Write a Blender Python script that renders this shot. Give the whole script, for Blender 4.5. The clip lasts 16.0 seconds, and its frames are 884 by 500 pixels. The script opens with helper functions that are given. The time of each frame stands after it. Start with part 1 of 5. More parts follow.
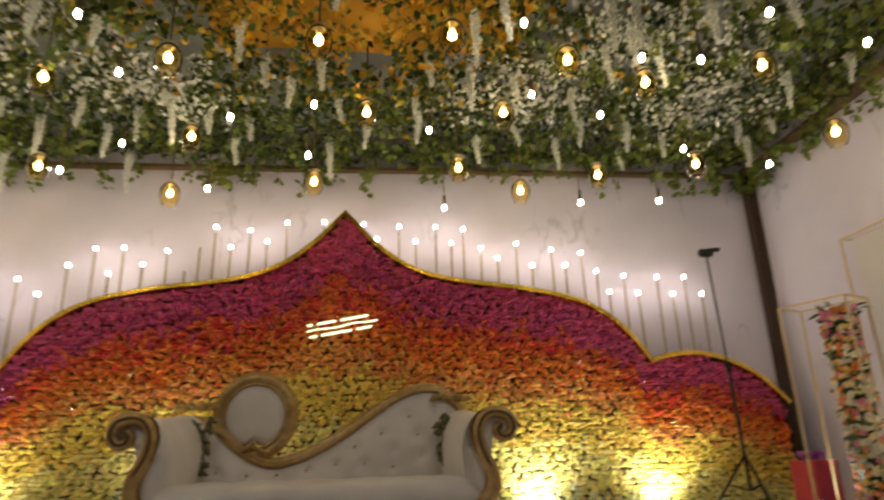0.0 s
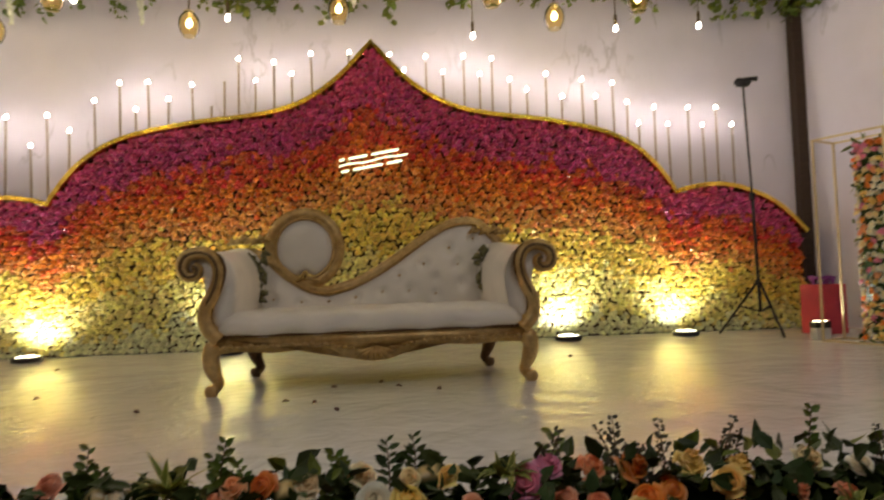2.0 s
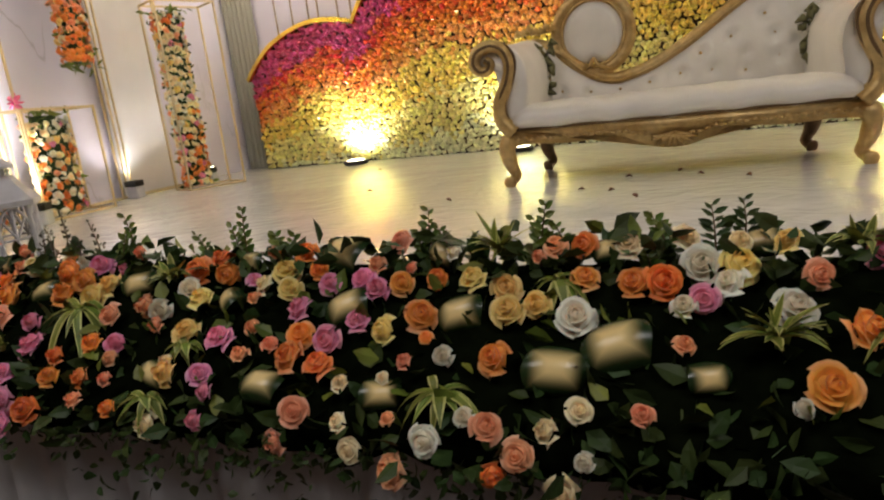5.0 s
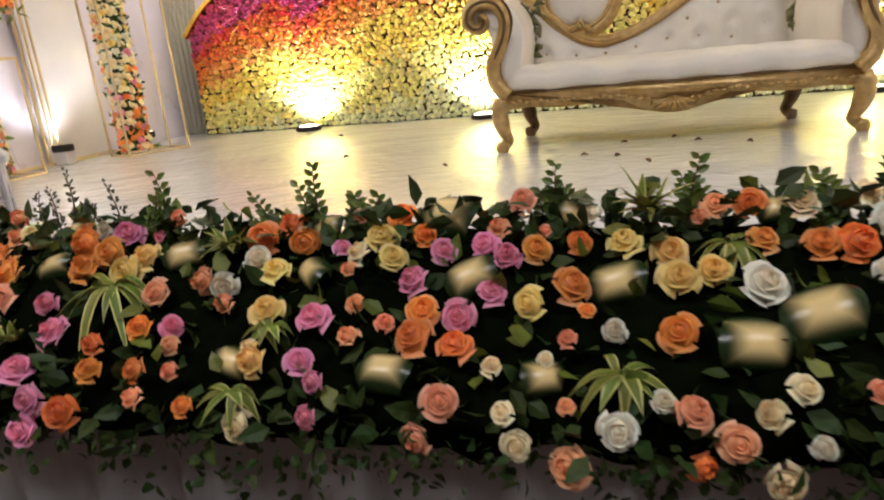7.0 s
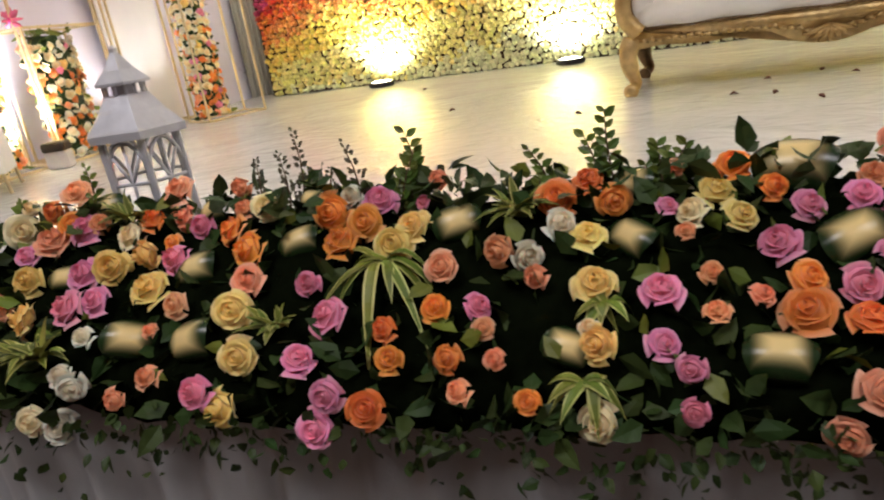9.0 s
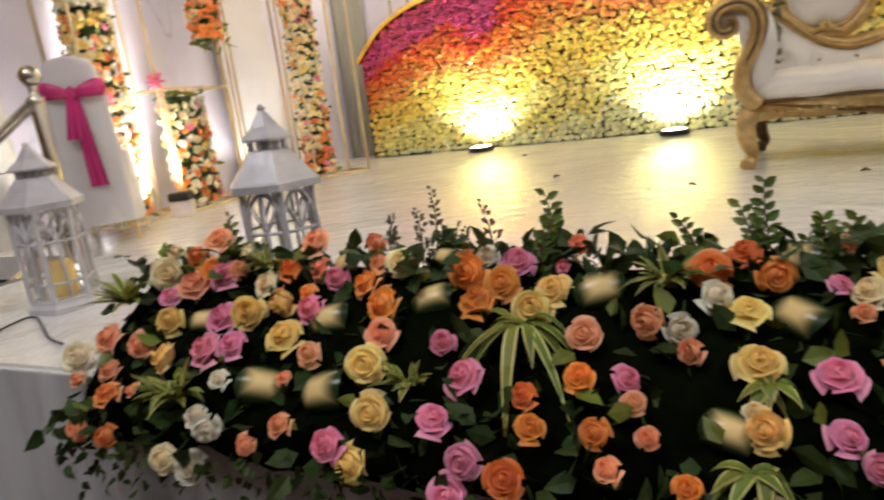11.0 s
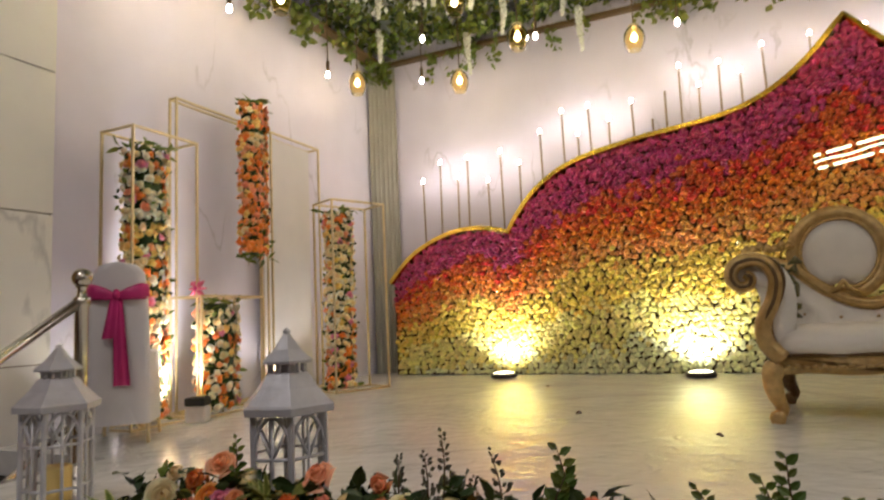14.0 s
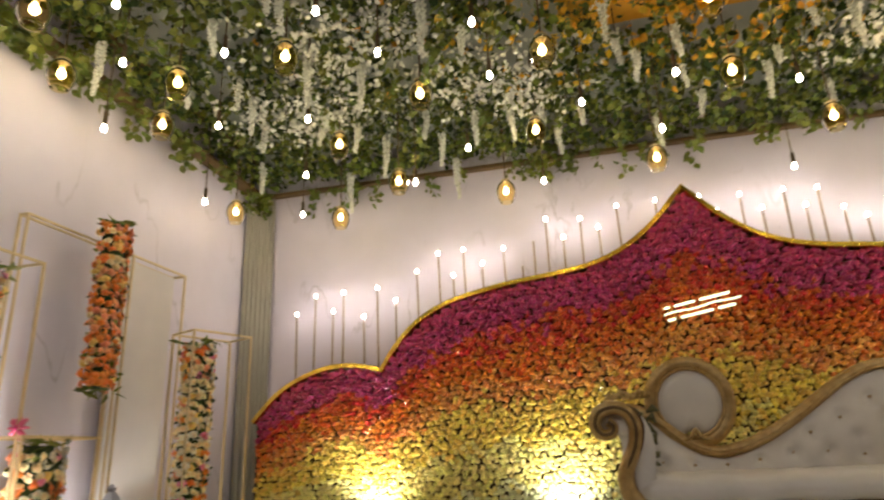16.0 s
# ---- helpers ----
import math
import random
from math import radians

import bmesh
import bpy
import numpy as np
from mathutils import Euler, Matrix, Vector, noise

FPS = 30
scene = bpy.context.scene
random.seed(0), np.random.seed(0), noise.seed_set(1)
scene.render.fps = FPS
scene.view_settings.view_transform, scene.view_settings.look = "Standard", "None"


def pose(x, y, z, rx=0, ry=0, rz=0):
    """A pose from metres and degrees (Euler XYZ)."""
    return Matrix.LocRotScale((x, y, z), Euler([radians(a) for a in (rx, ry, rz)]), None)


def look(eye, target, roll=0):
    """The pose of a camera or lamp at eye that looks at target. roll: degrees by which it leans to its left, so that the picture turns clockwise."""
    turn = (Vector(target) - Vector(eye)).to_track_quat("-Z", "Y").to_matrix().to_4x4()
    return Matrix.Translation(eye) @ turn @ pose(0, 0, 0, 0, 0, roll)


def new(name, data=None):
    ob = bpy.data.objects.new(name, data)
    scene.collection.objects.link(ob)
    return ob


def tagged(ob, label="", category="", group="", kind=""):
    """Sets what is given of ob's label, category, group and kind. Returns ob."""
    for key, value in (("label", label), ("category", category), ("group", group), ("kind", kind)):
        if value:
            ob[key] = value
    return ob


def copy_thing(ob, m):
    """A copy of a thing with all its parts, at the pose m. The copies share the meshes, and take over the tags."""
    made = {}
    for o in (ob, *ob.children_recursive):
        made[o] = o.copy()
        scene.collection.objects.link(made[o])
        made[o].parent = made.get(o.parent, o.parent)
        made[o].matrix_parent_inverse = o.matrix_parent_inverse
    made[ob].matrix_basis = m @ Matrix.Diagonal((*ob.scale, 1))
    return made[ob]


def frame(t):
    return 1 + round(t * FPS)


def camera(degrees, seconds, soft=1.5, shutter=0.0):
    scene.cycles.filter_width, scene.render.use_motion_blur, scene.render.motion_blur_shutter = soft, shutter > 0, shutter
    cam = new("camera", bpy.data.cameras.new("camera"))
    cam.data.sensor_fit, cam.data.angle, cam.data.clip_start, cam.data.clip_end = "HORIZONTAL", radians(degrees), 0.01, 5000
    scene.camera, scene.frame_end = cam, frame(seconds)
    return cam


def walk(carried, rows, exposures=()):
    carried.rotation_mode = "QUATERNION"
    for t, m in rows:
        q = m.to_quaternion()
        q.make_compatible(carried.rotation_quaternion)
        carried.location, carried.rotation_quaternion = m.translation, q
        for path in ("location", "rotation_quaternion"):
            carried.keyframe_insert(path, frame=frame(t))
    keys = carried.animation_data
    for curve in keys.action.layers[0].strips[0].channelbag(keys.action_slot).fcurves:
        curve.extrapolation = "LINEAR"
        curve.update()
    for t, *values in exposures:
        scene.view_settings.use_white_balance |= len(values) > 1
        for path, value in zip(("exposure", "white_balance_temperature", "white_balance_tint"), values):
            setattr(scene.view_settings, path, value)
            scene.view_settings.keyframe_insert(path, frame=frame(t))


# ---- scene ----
cam = camera(70.0, 16.0, soft=2.1, shutter=0.45)
PATH = [
    (0, (-0.534, -0.042, 0.53), (-0.335, 1.849, 1.151), -1.6),
    (0.5, (-0.689, -0.034, 0.588), (-0.228, 1.807, 1.22), -1.4),
    (1, (-0.702, -0.052, 0.591), (-0.228, 1.81, 1.145), -1.9),
    (1.5, (-0.698, -0.05, 0.59), (-0.335, 1.898, 0.858), -1.5),
    (2, (-0.734, -0.114, 0.574), (-0.567, 1.877, 0.663), -1.8),
    (2.5, (-0.739, -0.05, 0.537), (-0.71, 1.95, 0.51), -1.1),
    (3, (-0.76, -0.074, 0.522), (-0.878, 1.912, 0.322), -2.5),
    (3.5, (-0.777, -0.082, 0.519), (-1.141, 1.87, 0.281), -4.2),
    (4, (-0.789, -0.087, 0.517), (-1.264, 1.84, 0.27), -5.2),
    (4.5, (-0.797, -0.094, 0.502), (-1.493, 1.747, 0.148), -6.8),
    (4.7, (-0.785, -0.093, 0.502), (-1.503, 1.729, 0.098), -6.5),
    (6.8, (-1.189, -0.074, 0.47), (-1.684, 1.771, -0.12), -3.8),
    (7, (-1.219, -0.043, 0.477), (-1.684, 1.818, -0.089), -5.2),
    (7.5, (-1.308, 0.028, 0.493), (-1.838, 1.865, -0.095), -8.0),
    (8, (-1.439, 0.041, 0.494), (-1.924, 1.884, -0.113), -6.2),
    (8.5, (-1.632, 0.013, 0.489), (-2.178, 1.811, -0.194), -8.4),
    (8.7, (-1.677, 0.012, 0.488), (-2.231, 1.803, -0.209), -8.6),
    (10.8, (-1.825, 0.023, 0.488), (-2.528, 1.836, 0.024), -7.7),
    (11, (-1.826, -0.003, 0.493), (-2.614, 1.776, 0.029), -7.1),
    (11.5, (-1.847, 0.0, 0.499), (-2.839, 1.67, 0.024), -8.3),
    (12, (-1.842, -0.013, 0.511), (-2.918, 1.633, 0.149), -8.5),
    (12.5, (-1.829, -0.023, 0.519), (-2.943, 1.623, 0.303), -6.9),
    (13, (-1.829, -0.02, 0.519), (-2.882, 1.677, 0.413), -5.7),
    (13.5, (-1.806, -0.04, 0.528), (-2.74, 1.728, 0.594), -3.1),
    (14, (-1.8, -0.004, 0.539), (-2.626, 1.805, 0.754), -2.6),
    (14.5, (-1.783, -0.023, 0.544), (-2.541, 1.794, 0.898), -2.3),
    (15, (-1.785, -0.013, 0.559), (-2.478, 1.814, 0.987), -2.6),
    (15.5, (-1.775, -0.01, 0.565), (-2.375, 1.817, 1.113), -3.1),
    (16, (-1.788, 0.033, 0.567), (-2.21, 1.889, 1.181), -2.4),
]
walk(cam, [(t, look(eye, target, roll)) for t, eye, target, roll in PATH],
     [(0, -0.3, 6900, 10), (1.0, -0.2, 6800, 10), (2.0, -0.1, 6700, 10), (3.0, 0.0, 6600, 10), (3.5, 0.2, 6500, 10), (4.5, 0.55, 6400, 9), (7.0, 1.25, 6050, 11), (8.5, 1.3, 6050, 11), (11.0, 1.2, 6150, 10),
      (12.5, 1.0, 6350, 10), (13.5, 0.45, 6450, 10), (14.5, 0.2, 6450, 10), (16.0, 0.0, 6700, 10)])

# ---- light and air ----
world = bpy.data.worlds.new("hall_air")
scene.world = world
world.use_nodes = True
world.node_tree.nodes["Background"].inputs["Color"].default_value = (0.9, 0.85, 0.8, 1)
world.node_tree.nodes["Background"].inputs["Strength"].default_value = 0.03

CX = -0.85          # the middle of the stage
RNG = random.Random(7)


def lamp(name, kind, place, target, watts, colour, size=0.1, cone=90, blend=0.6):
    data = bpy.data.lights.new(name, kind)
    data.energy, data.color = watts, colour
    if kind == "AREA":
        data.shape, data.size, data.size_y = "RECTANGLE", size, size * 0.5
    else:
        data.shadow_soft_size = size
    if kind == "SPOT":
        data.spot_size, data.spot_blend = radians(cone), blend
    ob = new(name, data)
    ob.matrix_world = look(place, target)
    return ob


WARM = (1.0, 0.98, 0.88)
FLOODS = [(-3.68, 5.3), (-2.08, 5.3), (0.80, 5.3), (1.86, 5.3)]
for fx, fy in FLOODS:
    lamp("flood_light", "SPOT", (fx, fy + 0.07, 0.09), (fx, 5.75, 0.75), 52, WARM, 0.05, 130, 1.0)
# lamps at the foot of the gold frames
UPLIGHTS = [(-4.72, 2.83, -5.16, 2.56, 55), (-5.02, 3.92, -5.18, 4.0, 6), (-4.84, 4.62, -4.72, 4.32, 9),
            (2.62, 4.60, 2.80, 4.25, 11), (3.16, 3.76, 3.35, 3.9, 11), (-5.03, 2.40, -5.25, 2.48, 5)]
for fx, fy, tx, ty, watts in UPLIGHTS:
    lamp("uplight", "SPOT", (fx, fy, 0.175), (tx, ty, 0.75), watts, (1.0, 0.94, 0.86), 0.04, 135, 0.9)
# two unseen fill lamps under the hall ceiling, added to brighten the stage front
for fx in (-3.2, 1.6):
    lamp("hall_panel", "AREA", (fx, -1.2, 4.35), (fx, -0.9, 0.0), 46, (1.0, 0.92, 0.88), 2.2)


# ---- materials ----
def mat(name, colour, rough=0.6, metal=0.0, vary=0.15, scale=8.0, bump=0.1, bscale=60.0, piece="", hue=0.02, second=None,
        mixscale=3.0, sheen=0.0, stretch=(1, 1, 1), coat=0.0, spec=0.5, trans=0.0, sss=0.0):
    m = bpy.data.materials.new(name)
    m.use_nodes = True
    nt = m.node_tree
    n, l = nt.nodes, nt.links
    b = n["Principled BSDF"]
    b.inputs["Roughness"].default_value = rough
    b.inputs["Metallic"].default_value = metal
    b.inputs["Specular IOR Level"].default_value = spec
    b.inputs["Coat Weight"].default_value = coat
    b.inputs["Sheen Weight"].default_value = sheen
    b.inputs["Transmission Weight"].default_value = trans
    if sss:
        b.inputs["Subsurface Weight"].default_value, b.inputs["Subsurface Scale"].default_value = sss, 0.01
        b.inputs["Subsurface Radius"].default_value = (1.0, 0.6, 0.5)
    co = n.new("ShaderNodeTexCoord")
    mp = n.new("ShaderNodeMapping")
    mp.inputs["Scale"].default_value = stretch
    l.new(co.outputs["Object"], mp.inputs["Vector"])
    ns = n.new("ShaderNodeTexNoise")
    ns.inputs["Scale"].default_value, ns.inputs["Detail"].default_value = scale, 6
    l.new(mp.outputs["Vector"], ns.inputs["Vector"])
    hs = n.new("ShaderNodeHueSaturation")
    hs.inputs["Color"].default_value = (*colour, 1)
    mr = n.new("ShaderNodeMapRange")
    mr.inputs["From Min"].default_value, mr.inputs["From Max"].default_value = 0.3, 0.7
    mr.inputs["To Min"].default_value, mr.inputs["To Max"].default_value = 1 - vary, 1 + vary
    l.new(ns.outputs["Fac"], mr.inputs["Value"])
    val = mr.outputs["Result"]
    if second:
        mx = n.new("ShaderNodeMix")
        mx.data_type = "RGBA"
        mx.inputs["A"].default_value, mx.inputs["B"].default_value = (*colour, 1), (*second, 1)
        n2 = n.new("ShaderNodeTexNoise")
        n2.inputs["Scale"].default_value = mixscale
        l.new(mp.outputs["Vector"], n2.inputs["Vector"])
        r2 = n.new("ShaderNodeMapRange")
        r2.inputs["From Min"].default_value, r2.inputs["From Max"].default_value = 0.4, 0.6
        l.new(n2.outputs["Fac"], r2.inputs["Value"])
        l.new(r2.outputs["Result"], mx.inputs["Factor"])
        l.new(mx.outputs["Result"], hs.inputs["Color"])
    if piece:
        if piece == "island":
            rnd = n.new("ShaderNodeNewGeometry").outputs["Random Per Island"]
        else:
            rnd = n.new("ShaderNodeObjectInfo").outputs["Random"]
        mh = n.new("ShaderNodeMapRange")
        mh.inputs["To Min"].default_value, mh.inputs["To Max"].default_value = 0.5 - hue, 0.5 + hue
        l.new(rnd, mh.inputs["Value"])
        l.new(mh.outputs["Result"], hs.inputs["Hue"])
        wn = n.new("ShaderNodeTexWhiteNoise")
        wn.noise_dimensions = "1D"
        l.new(rnd, wn.inputs["W"])
        mv = n.new("ShaderNodeMapRange")
        mv.inputs["To Min"].default_value, mv.inputs["To Max"].default_value = 0.80, 1.15
        l.new(wn.outputs["Value"], mv.inputs["Value"])
        mu = n.new("ShaderNodeMath")
        mu.operation = "MULTIPLY"
        l.new(val, mu.inputs[0])
        l.new(mv.outputs["Result"], mu.inputs[1])
        val = mu.outputs["Value"]
    l.new(val, hs.inputs["Value"])
    l.new(hs.outputs["Color"], b.inputs["Base Color"])
    if bump:
        nb = n.new("ShaderNodeTexNoise")
        nb.inputs["Scale"].default_value, nb.inputs["Detail"].default_value = bscale, 4
        l.new(mp.outputs["Vector"], nb.inputs["Vector"])
        bp = n.new("ShaderNodeBump")
        bp.inputs["Strength"].default_value, bp.inputs["Distance"].default_value = bump, 0.01
        l.new(nb.outputs["Fac"], bp.inputs["Height"])
        l.new(bp.outputs["Normal"], b.inputs["Normal"])
    return m


def glow(name, colour, strength):
    m = bpy.data.materials.new(name)
    m.use_nodes = True
    b = m.node_tree.nodes["Principled BSDF"]
    b.inputs["Base Color"].default_value = (*colour, 1)
    b.inputs["Emission Color"].default_value = (*colour, 1)
    b.inputs["Emission Strength"].default_value = strength
    return m


def marble(name, base, vein, scale, amount):
    """Painted panels with thin dark veins in two sizes."""
    m = mat(name, base, 0.45, vary=0.05, scale=2.0, bump=0.03, bscale=20)
    n, l = m.node_tree.nodes, m.node_tree.links
    b = n["Principled BSDF"]
    old = b.inputs["Base Color"].links[0].from_socket
    co = n.new("ShaderNodeTexCoord")
    warp = n.new("ShaderNodeTexNoise")
    warp.inputs["Scale"].default_value, warp.inputs["Detail"].default_value = scale, 7
    tall = n.new("ShaderNodeMapping")
    tall.inputs["Scale"].default_value = (1.0, 1.0, 0.42)
    l.new(co.outputs["Object"], tall.inputs["Vector"])
    l.new(tall.outputs["Vector"], warp.inputs["Vector"])
    thin = n.new("ShaderNodeMath")
    thin.operation = "SUBTRACT"
    thin.inputs[1].default_value = 0.5
    l.new(warp.outputs["Fac"], thin.inputs[0])
    ab = n.new("ShaderNodeMath")
    ab.operation = "ABSOLUTE"
    l.new(thin.outputs["Value"], ab.inputs[0])
    line = n.new("ShaderNodeMapRange")
    line.inputs["From Min"].default_value, line.inputs["From Max"].default_value = 0.0, 0.011
    line.inputs["To Min"].default_value, line.inputs["To Max"].default_value = 1.0, 0.0
    l.new(ab.outputs["Value"], line.inputs["Value"])
    patch = n.new("ShaderNodeTexNoise")
    patch.inputs["Scale"].default_value = scale * 0.8
    l.new(co.outputs["Object"], patch.inputs["Vector"])
    pr = n.new("ShaderNodeMapRange")
    pr.inputs["From Min"].default_value, pr.inputs["From Max"].default_value = 0.50, 0.60
    pr.inputs["To Max"].default_value = amount
    l.new(patch.outputs["Fac"], pr.inputs["Value"])
    mu = n.new("ShaderNodeMath")
    mu.operation = "MULTIPLY"
    l.new(line.outputs["Result"], mu.inputs[0])
    l.new(pr.outputs["Result"], mu.inputs[1])
    mx = n.new("ShaderNodeMix")
    mx.data_type = "RGBA"
    mx.inputs["B"].default_value = (*vein, 1)
    l.new(mu.outputs["Value"], mx.inputs["Factor"])
    l.new(old, mx.inputs["A"])
    l.new(mx.outputs["Result"], b.inputs["Base Color"])
    return m


M_WALL = marble("veined_wall_panel", (0.72, 0.69, 0.82), (0.12, 0.10, 0.11), 1.5, 0.32)
M_PILLAR = marble("marble_pillar", (0.76, 0.75, 0.71), (0.4, 0.4, 0.4), 0.8, 0.6)
M_CLOTH = mat("white_cloth", (0.72, 0.70, 0.72), 0.8, vary=0.05, scale=3, bump=0.15, bscale=150, sheen=0.2)
M_SKIRT = mat("sheer_grey_white_cloth", (0.47, 0.48, 0.49), 0.85, vary=0.1, scale=2, bump=0.15, bscale=120, sheen=0.2)
M_VINYL = mat("white_vinyl_sheet", (0.80, 0.81, 0.79), 0.15, vary=0.08, scale=1.2, bump=0.0, coat=0.2)
M_DRAPE = mat("grey_beige_drape", (0.40, 0.39, 0.34), 0.85, vary=0.08, scale=3, bump=0.15, bscale=120)
# near-black: the shade between the bed roses is put into this colour
M_DARK = mat("black_gap_shade", (0.0035, 0.005, 0.002), 1.0, spec=0.0, vary=0.4, scale=20, bump=0.3)
# flower wall backing: the shadow between blossoms is put into its brown
M_PANELB = mat("brown_gap_shade", (0.07, 0.038, 0.016), 0.95, vary=0.4, scale=25, bump=0.3)
M_BROWN = mat("brown_plywood", (0.055, 0.03, 0.017), 0.7, vary=0.25, scale=5, stretch=(1, 8, 8), bump=0.1)
# brown canopy board with the amber light falling on it put into the colour
M_BOARD = mat("amber_lit_board", (0.14, 0.085, 0.03), 0.6, vary=0.25, scale=5, stretch=(1, 8, 8), bump=0.1)
M_CARPET = mat("maroon_carpet", (0.07, 0.025, 0.02), 0.95, vary=0.3, scale=30, bump=0.5, bscale=300)
M_HALL = mat("hall_plaster", (0.5, 0.46, 0.42), 0.8, vary=0.08, scale=2)
M_SAND = mat("sandstone_block", (0.25, 0.15, 0.065), 0.8, vary=0.35, scale=5, bump=0.5, bscale=50, piece="object", hue=0.015)
M_MORTAR = mat("mortar", (0.16, 0.11, 0.06), 0.9, vary=0.2, scale=30, bump=0.3)
M_GOLD = mat("gold_foil_edge", (0.92, 0.62, 0.10), 0.2, 1.0, vary=0.25, scale=10, bump=0.45, bscale=25)
M_GILT = mat("worn_gilt_wood", (0.48, 0.31, 0.11), 0.32, 0.5, vary=0.2, scale=26, bump=0.3, bscale=60, second=(0.57, 0.40, 0.17), mixscale=7)
M_GILTD = mat("dark_gilt", (0.14, 0.08, 0.03), 0.5, 0.3, vary=0.3, scale=22, bump=0.4, bscale=70)
M_UPH = mat("cream_leatherette", (0.80, 0.76, 0.70), 0.36, vary=0.06, scale=6, bump=0.12, bscale=35)
M_BRASS = mat("gold_painted_tube", (0.68, 0.56, 0.34), 0.35, 0.5, vary=0.12, scale=9, bump=0.05)
M_STEEL = mat("polished_steel", (0.62, 0.58, 0.52), 0.18, 1.0, vary=0.08, scale=5, bump=0.02)
M_BLACK = mat("black_metal", (0.012, 0.011, 0.012), 0.45, 0.2, vary=0.2, scale=20)
M_WAX = mat("cream_wax", (0.84, 0.62, 0.22), 0.5, vary=0.08, scale=10)
M_LANT = mat("white_painted_tin", (0.60, 0.60, 0.64), 0.3, 0.1, vary=0.12, scale=14, bump=0.15, bscale=40)
M_STICK = mat("taupe_candle_stick", (0.32, 0.25, 0.20), 0.6, vary=0.15, scale=20)
M_BULB = glow("warm_bulb", (1.0, 0.90, 0.76), 66.0)
M_BULBJ = glow("amber_filament_bulb", (1.0, 0.83, 0.55), 60.0)
M_CANDLE = glow("candle_bulb", (1.0, 0.88, 0.78), 62.0)
M_LENS = glow("flood_lens", (1.0, 0.93, 0.7), 7.0)
M_NEON = glow("white_neon", (0.80, 1.0, 0.70), 1.7)
M_PINKC = mat("magenta_satin", (0.55, 0.03, 0.19), 0.4, vary=0.12, scale=12, bump=0.2, bscale=40)
M_REDBOX = mat("red_card", (0.50, 0.03, 0.07), 0.5, vary=0.15, scale=8)
M_PURPLE = mat("purple_foil", (0.35, 0.08, 0.45), 0.35, vary=0.2, scale=20)
M_PETALB = mat("dry_petal", (0.10, 0.03, 0.02), 0.8, vary=0.3, scale=40)

FLOWER = {
    "magenta": (0.50, 0.06, 0.175), "red": (0.66, 0.095, 0.035), "orange": (0.80, 0.22, 0.035),
    "peach": (0.84, 0.38, 0.10), "yellow": (0.87, 0.66, 0.14), "cream": (0.86, 0.77, 0.29), "white": (0.80, 0.80, 0.50),
}
M_BLOOM = {k: mat(k + "_wall_blossom", c, 0.28, vary=0.15, scale=40, bump=0.0, piece="island", hue=0.018) for k, c in FLOWER.items()}
M_BLOOMP = {k: mat(k + "_blossom", c, 0.28, vary=0.15, scale=40, bump=0.0, piece="object", hue=0.018) for k, c in FLOWER.items()}
ROSE = {
    "orange": (0.95, 0.30, 0.035), "yellow": (1.0, 0.73, 0.22), "pink": (0.86, 0.27, 0.46),
    "salmon": (0.96, 0.40, 0.21), "white": (0.90, 0.89, 0.74), "cream": (0.96, 0.83, 0.50),
}
M_ROSE = {k: mat(k + "_rose_petal", c, 0.55, vary=0.18, scale=45, bump=0.08, bscale=120, piece="object", hue=0.012, sheen=0.3, sss=0.35) for k, c in ROSE.items()}
for m in M_ROSE.values():
    # petals deepen towards the heart and pale at the lip
    n, l = m.node_tree.nodes, m.node_tree.links
    b = n["Principled BSDF"]
    old = b.inputs["Base Color"].links[0].from_socket
    co = n.new("ShaderNodeTexCoord")
    far = n.new("ShaderNodeVectorMath")
    far.operation = "LENGTH"
    l.new(co.outputs["Object"], far.inputs[0])
    ramp = n.new("ShaderNodeValToRGB")
    ramp.color_ramp.elements[0].position, ramp.color_ramp.elements[0].color = 0.25, (0.96, 0.80, 0.64, 1)
    ramp.color_ramp.elements[1].position, ramp.color_ramp.elements[1].color = 0.75, (1.0, 1.0, 1.0, 1)
    l.new(far.outputs["Value"], ramp.inputs["Fac"])
    mx = n.new("ShaderNodeMix")
    mx.data_type, mx.blend_type = "RGBA", "MULTIPLY"
    mx.inputs["Factor"].default_value = 1.0
    l.new(old, mx.inputs["A"])
    l.new(ramp.outputs["Color"], mx.inputs["B"])
    lip = n.new("ShaderNodeMapRange")
    lip.inputs["From Min"].default_value, lip.inputs["From Max"].default_value = 0.75, 1.15
    lip.inputs["To Max"].default_value = 0.28
    l.new(far.outputs["Value"], lip.inputs["Value"])
    pale = n.new("ShaderNodeMix")
    pale.data_type = "RGBA"
    pale.inputs["B"].default_value = (0.95, 0.84, 0.66, 1)
    l.new(lip.outputs["Result"], pale.inputs["Factor"])
    l.new(mx.outputs["Result"], pale.inputs["A"])
    l.new(pale.outputs["Result"], b.inputs["Base Color"])
M_LEAF = mat("green_leaf", (0.15, 0.19, 0.022), 0.5, vary=0.3, scale=18, bump=0.1, piece="island", hue=0.03)
M_LEAFS = mat("fresh_green_leaf", (0.10, 0.15, 0.02), 0.42, vary=0.3, scale=18, bump=0.1, piece="island", hue=0.03)
M_FEATHER = mat("olive_feather_leaf", (0.075, 0.075, 0.045), 0.7, vary=0.3, scale=18, bump=0.1, piece="island", hue=0.03)
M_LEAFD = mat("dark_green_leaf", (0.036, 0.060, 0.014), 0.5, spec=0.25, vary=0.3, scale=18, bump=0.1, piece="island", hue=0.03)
# leaf colour that holds the amber glow of the lit ceiling
M_LEAFY = mat("glow_tinted_leaf", (0.78, 0.46, 0.03), 0.5, vary=0.3, scale=18, bump=0.1, piece="island", hue=0.02)
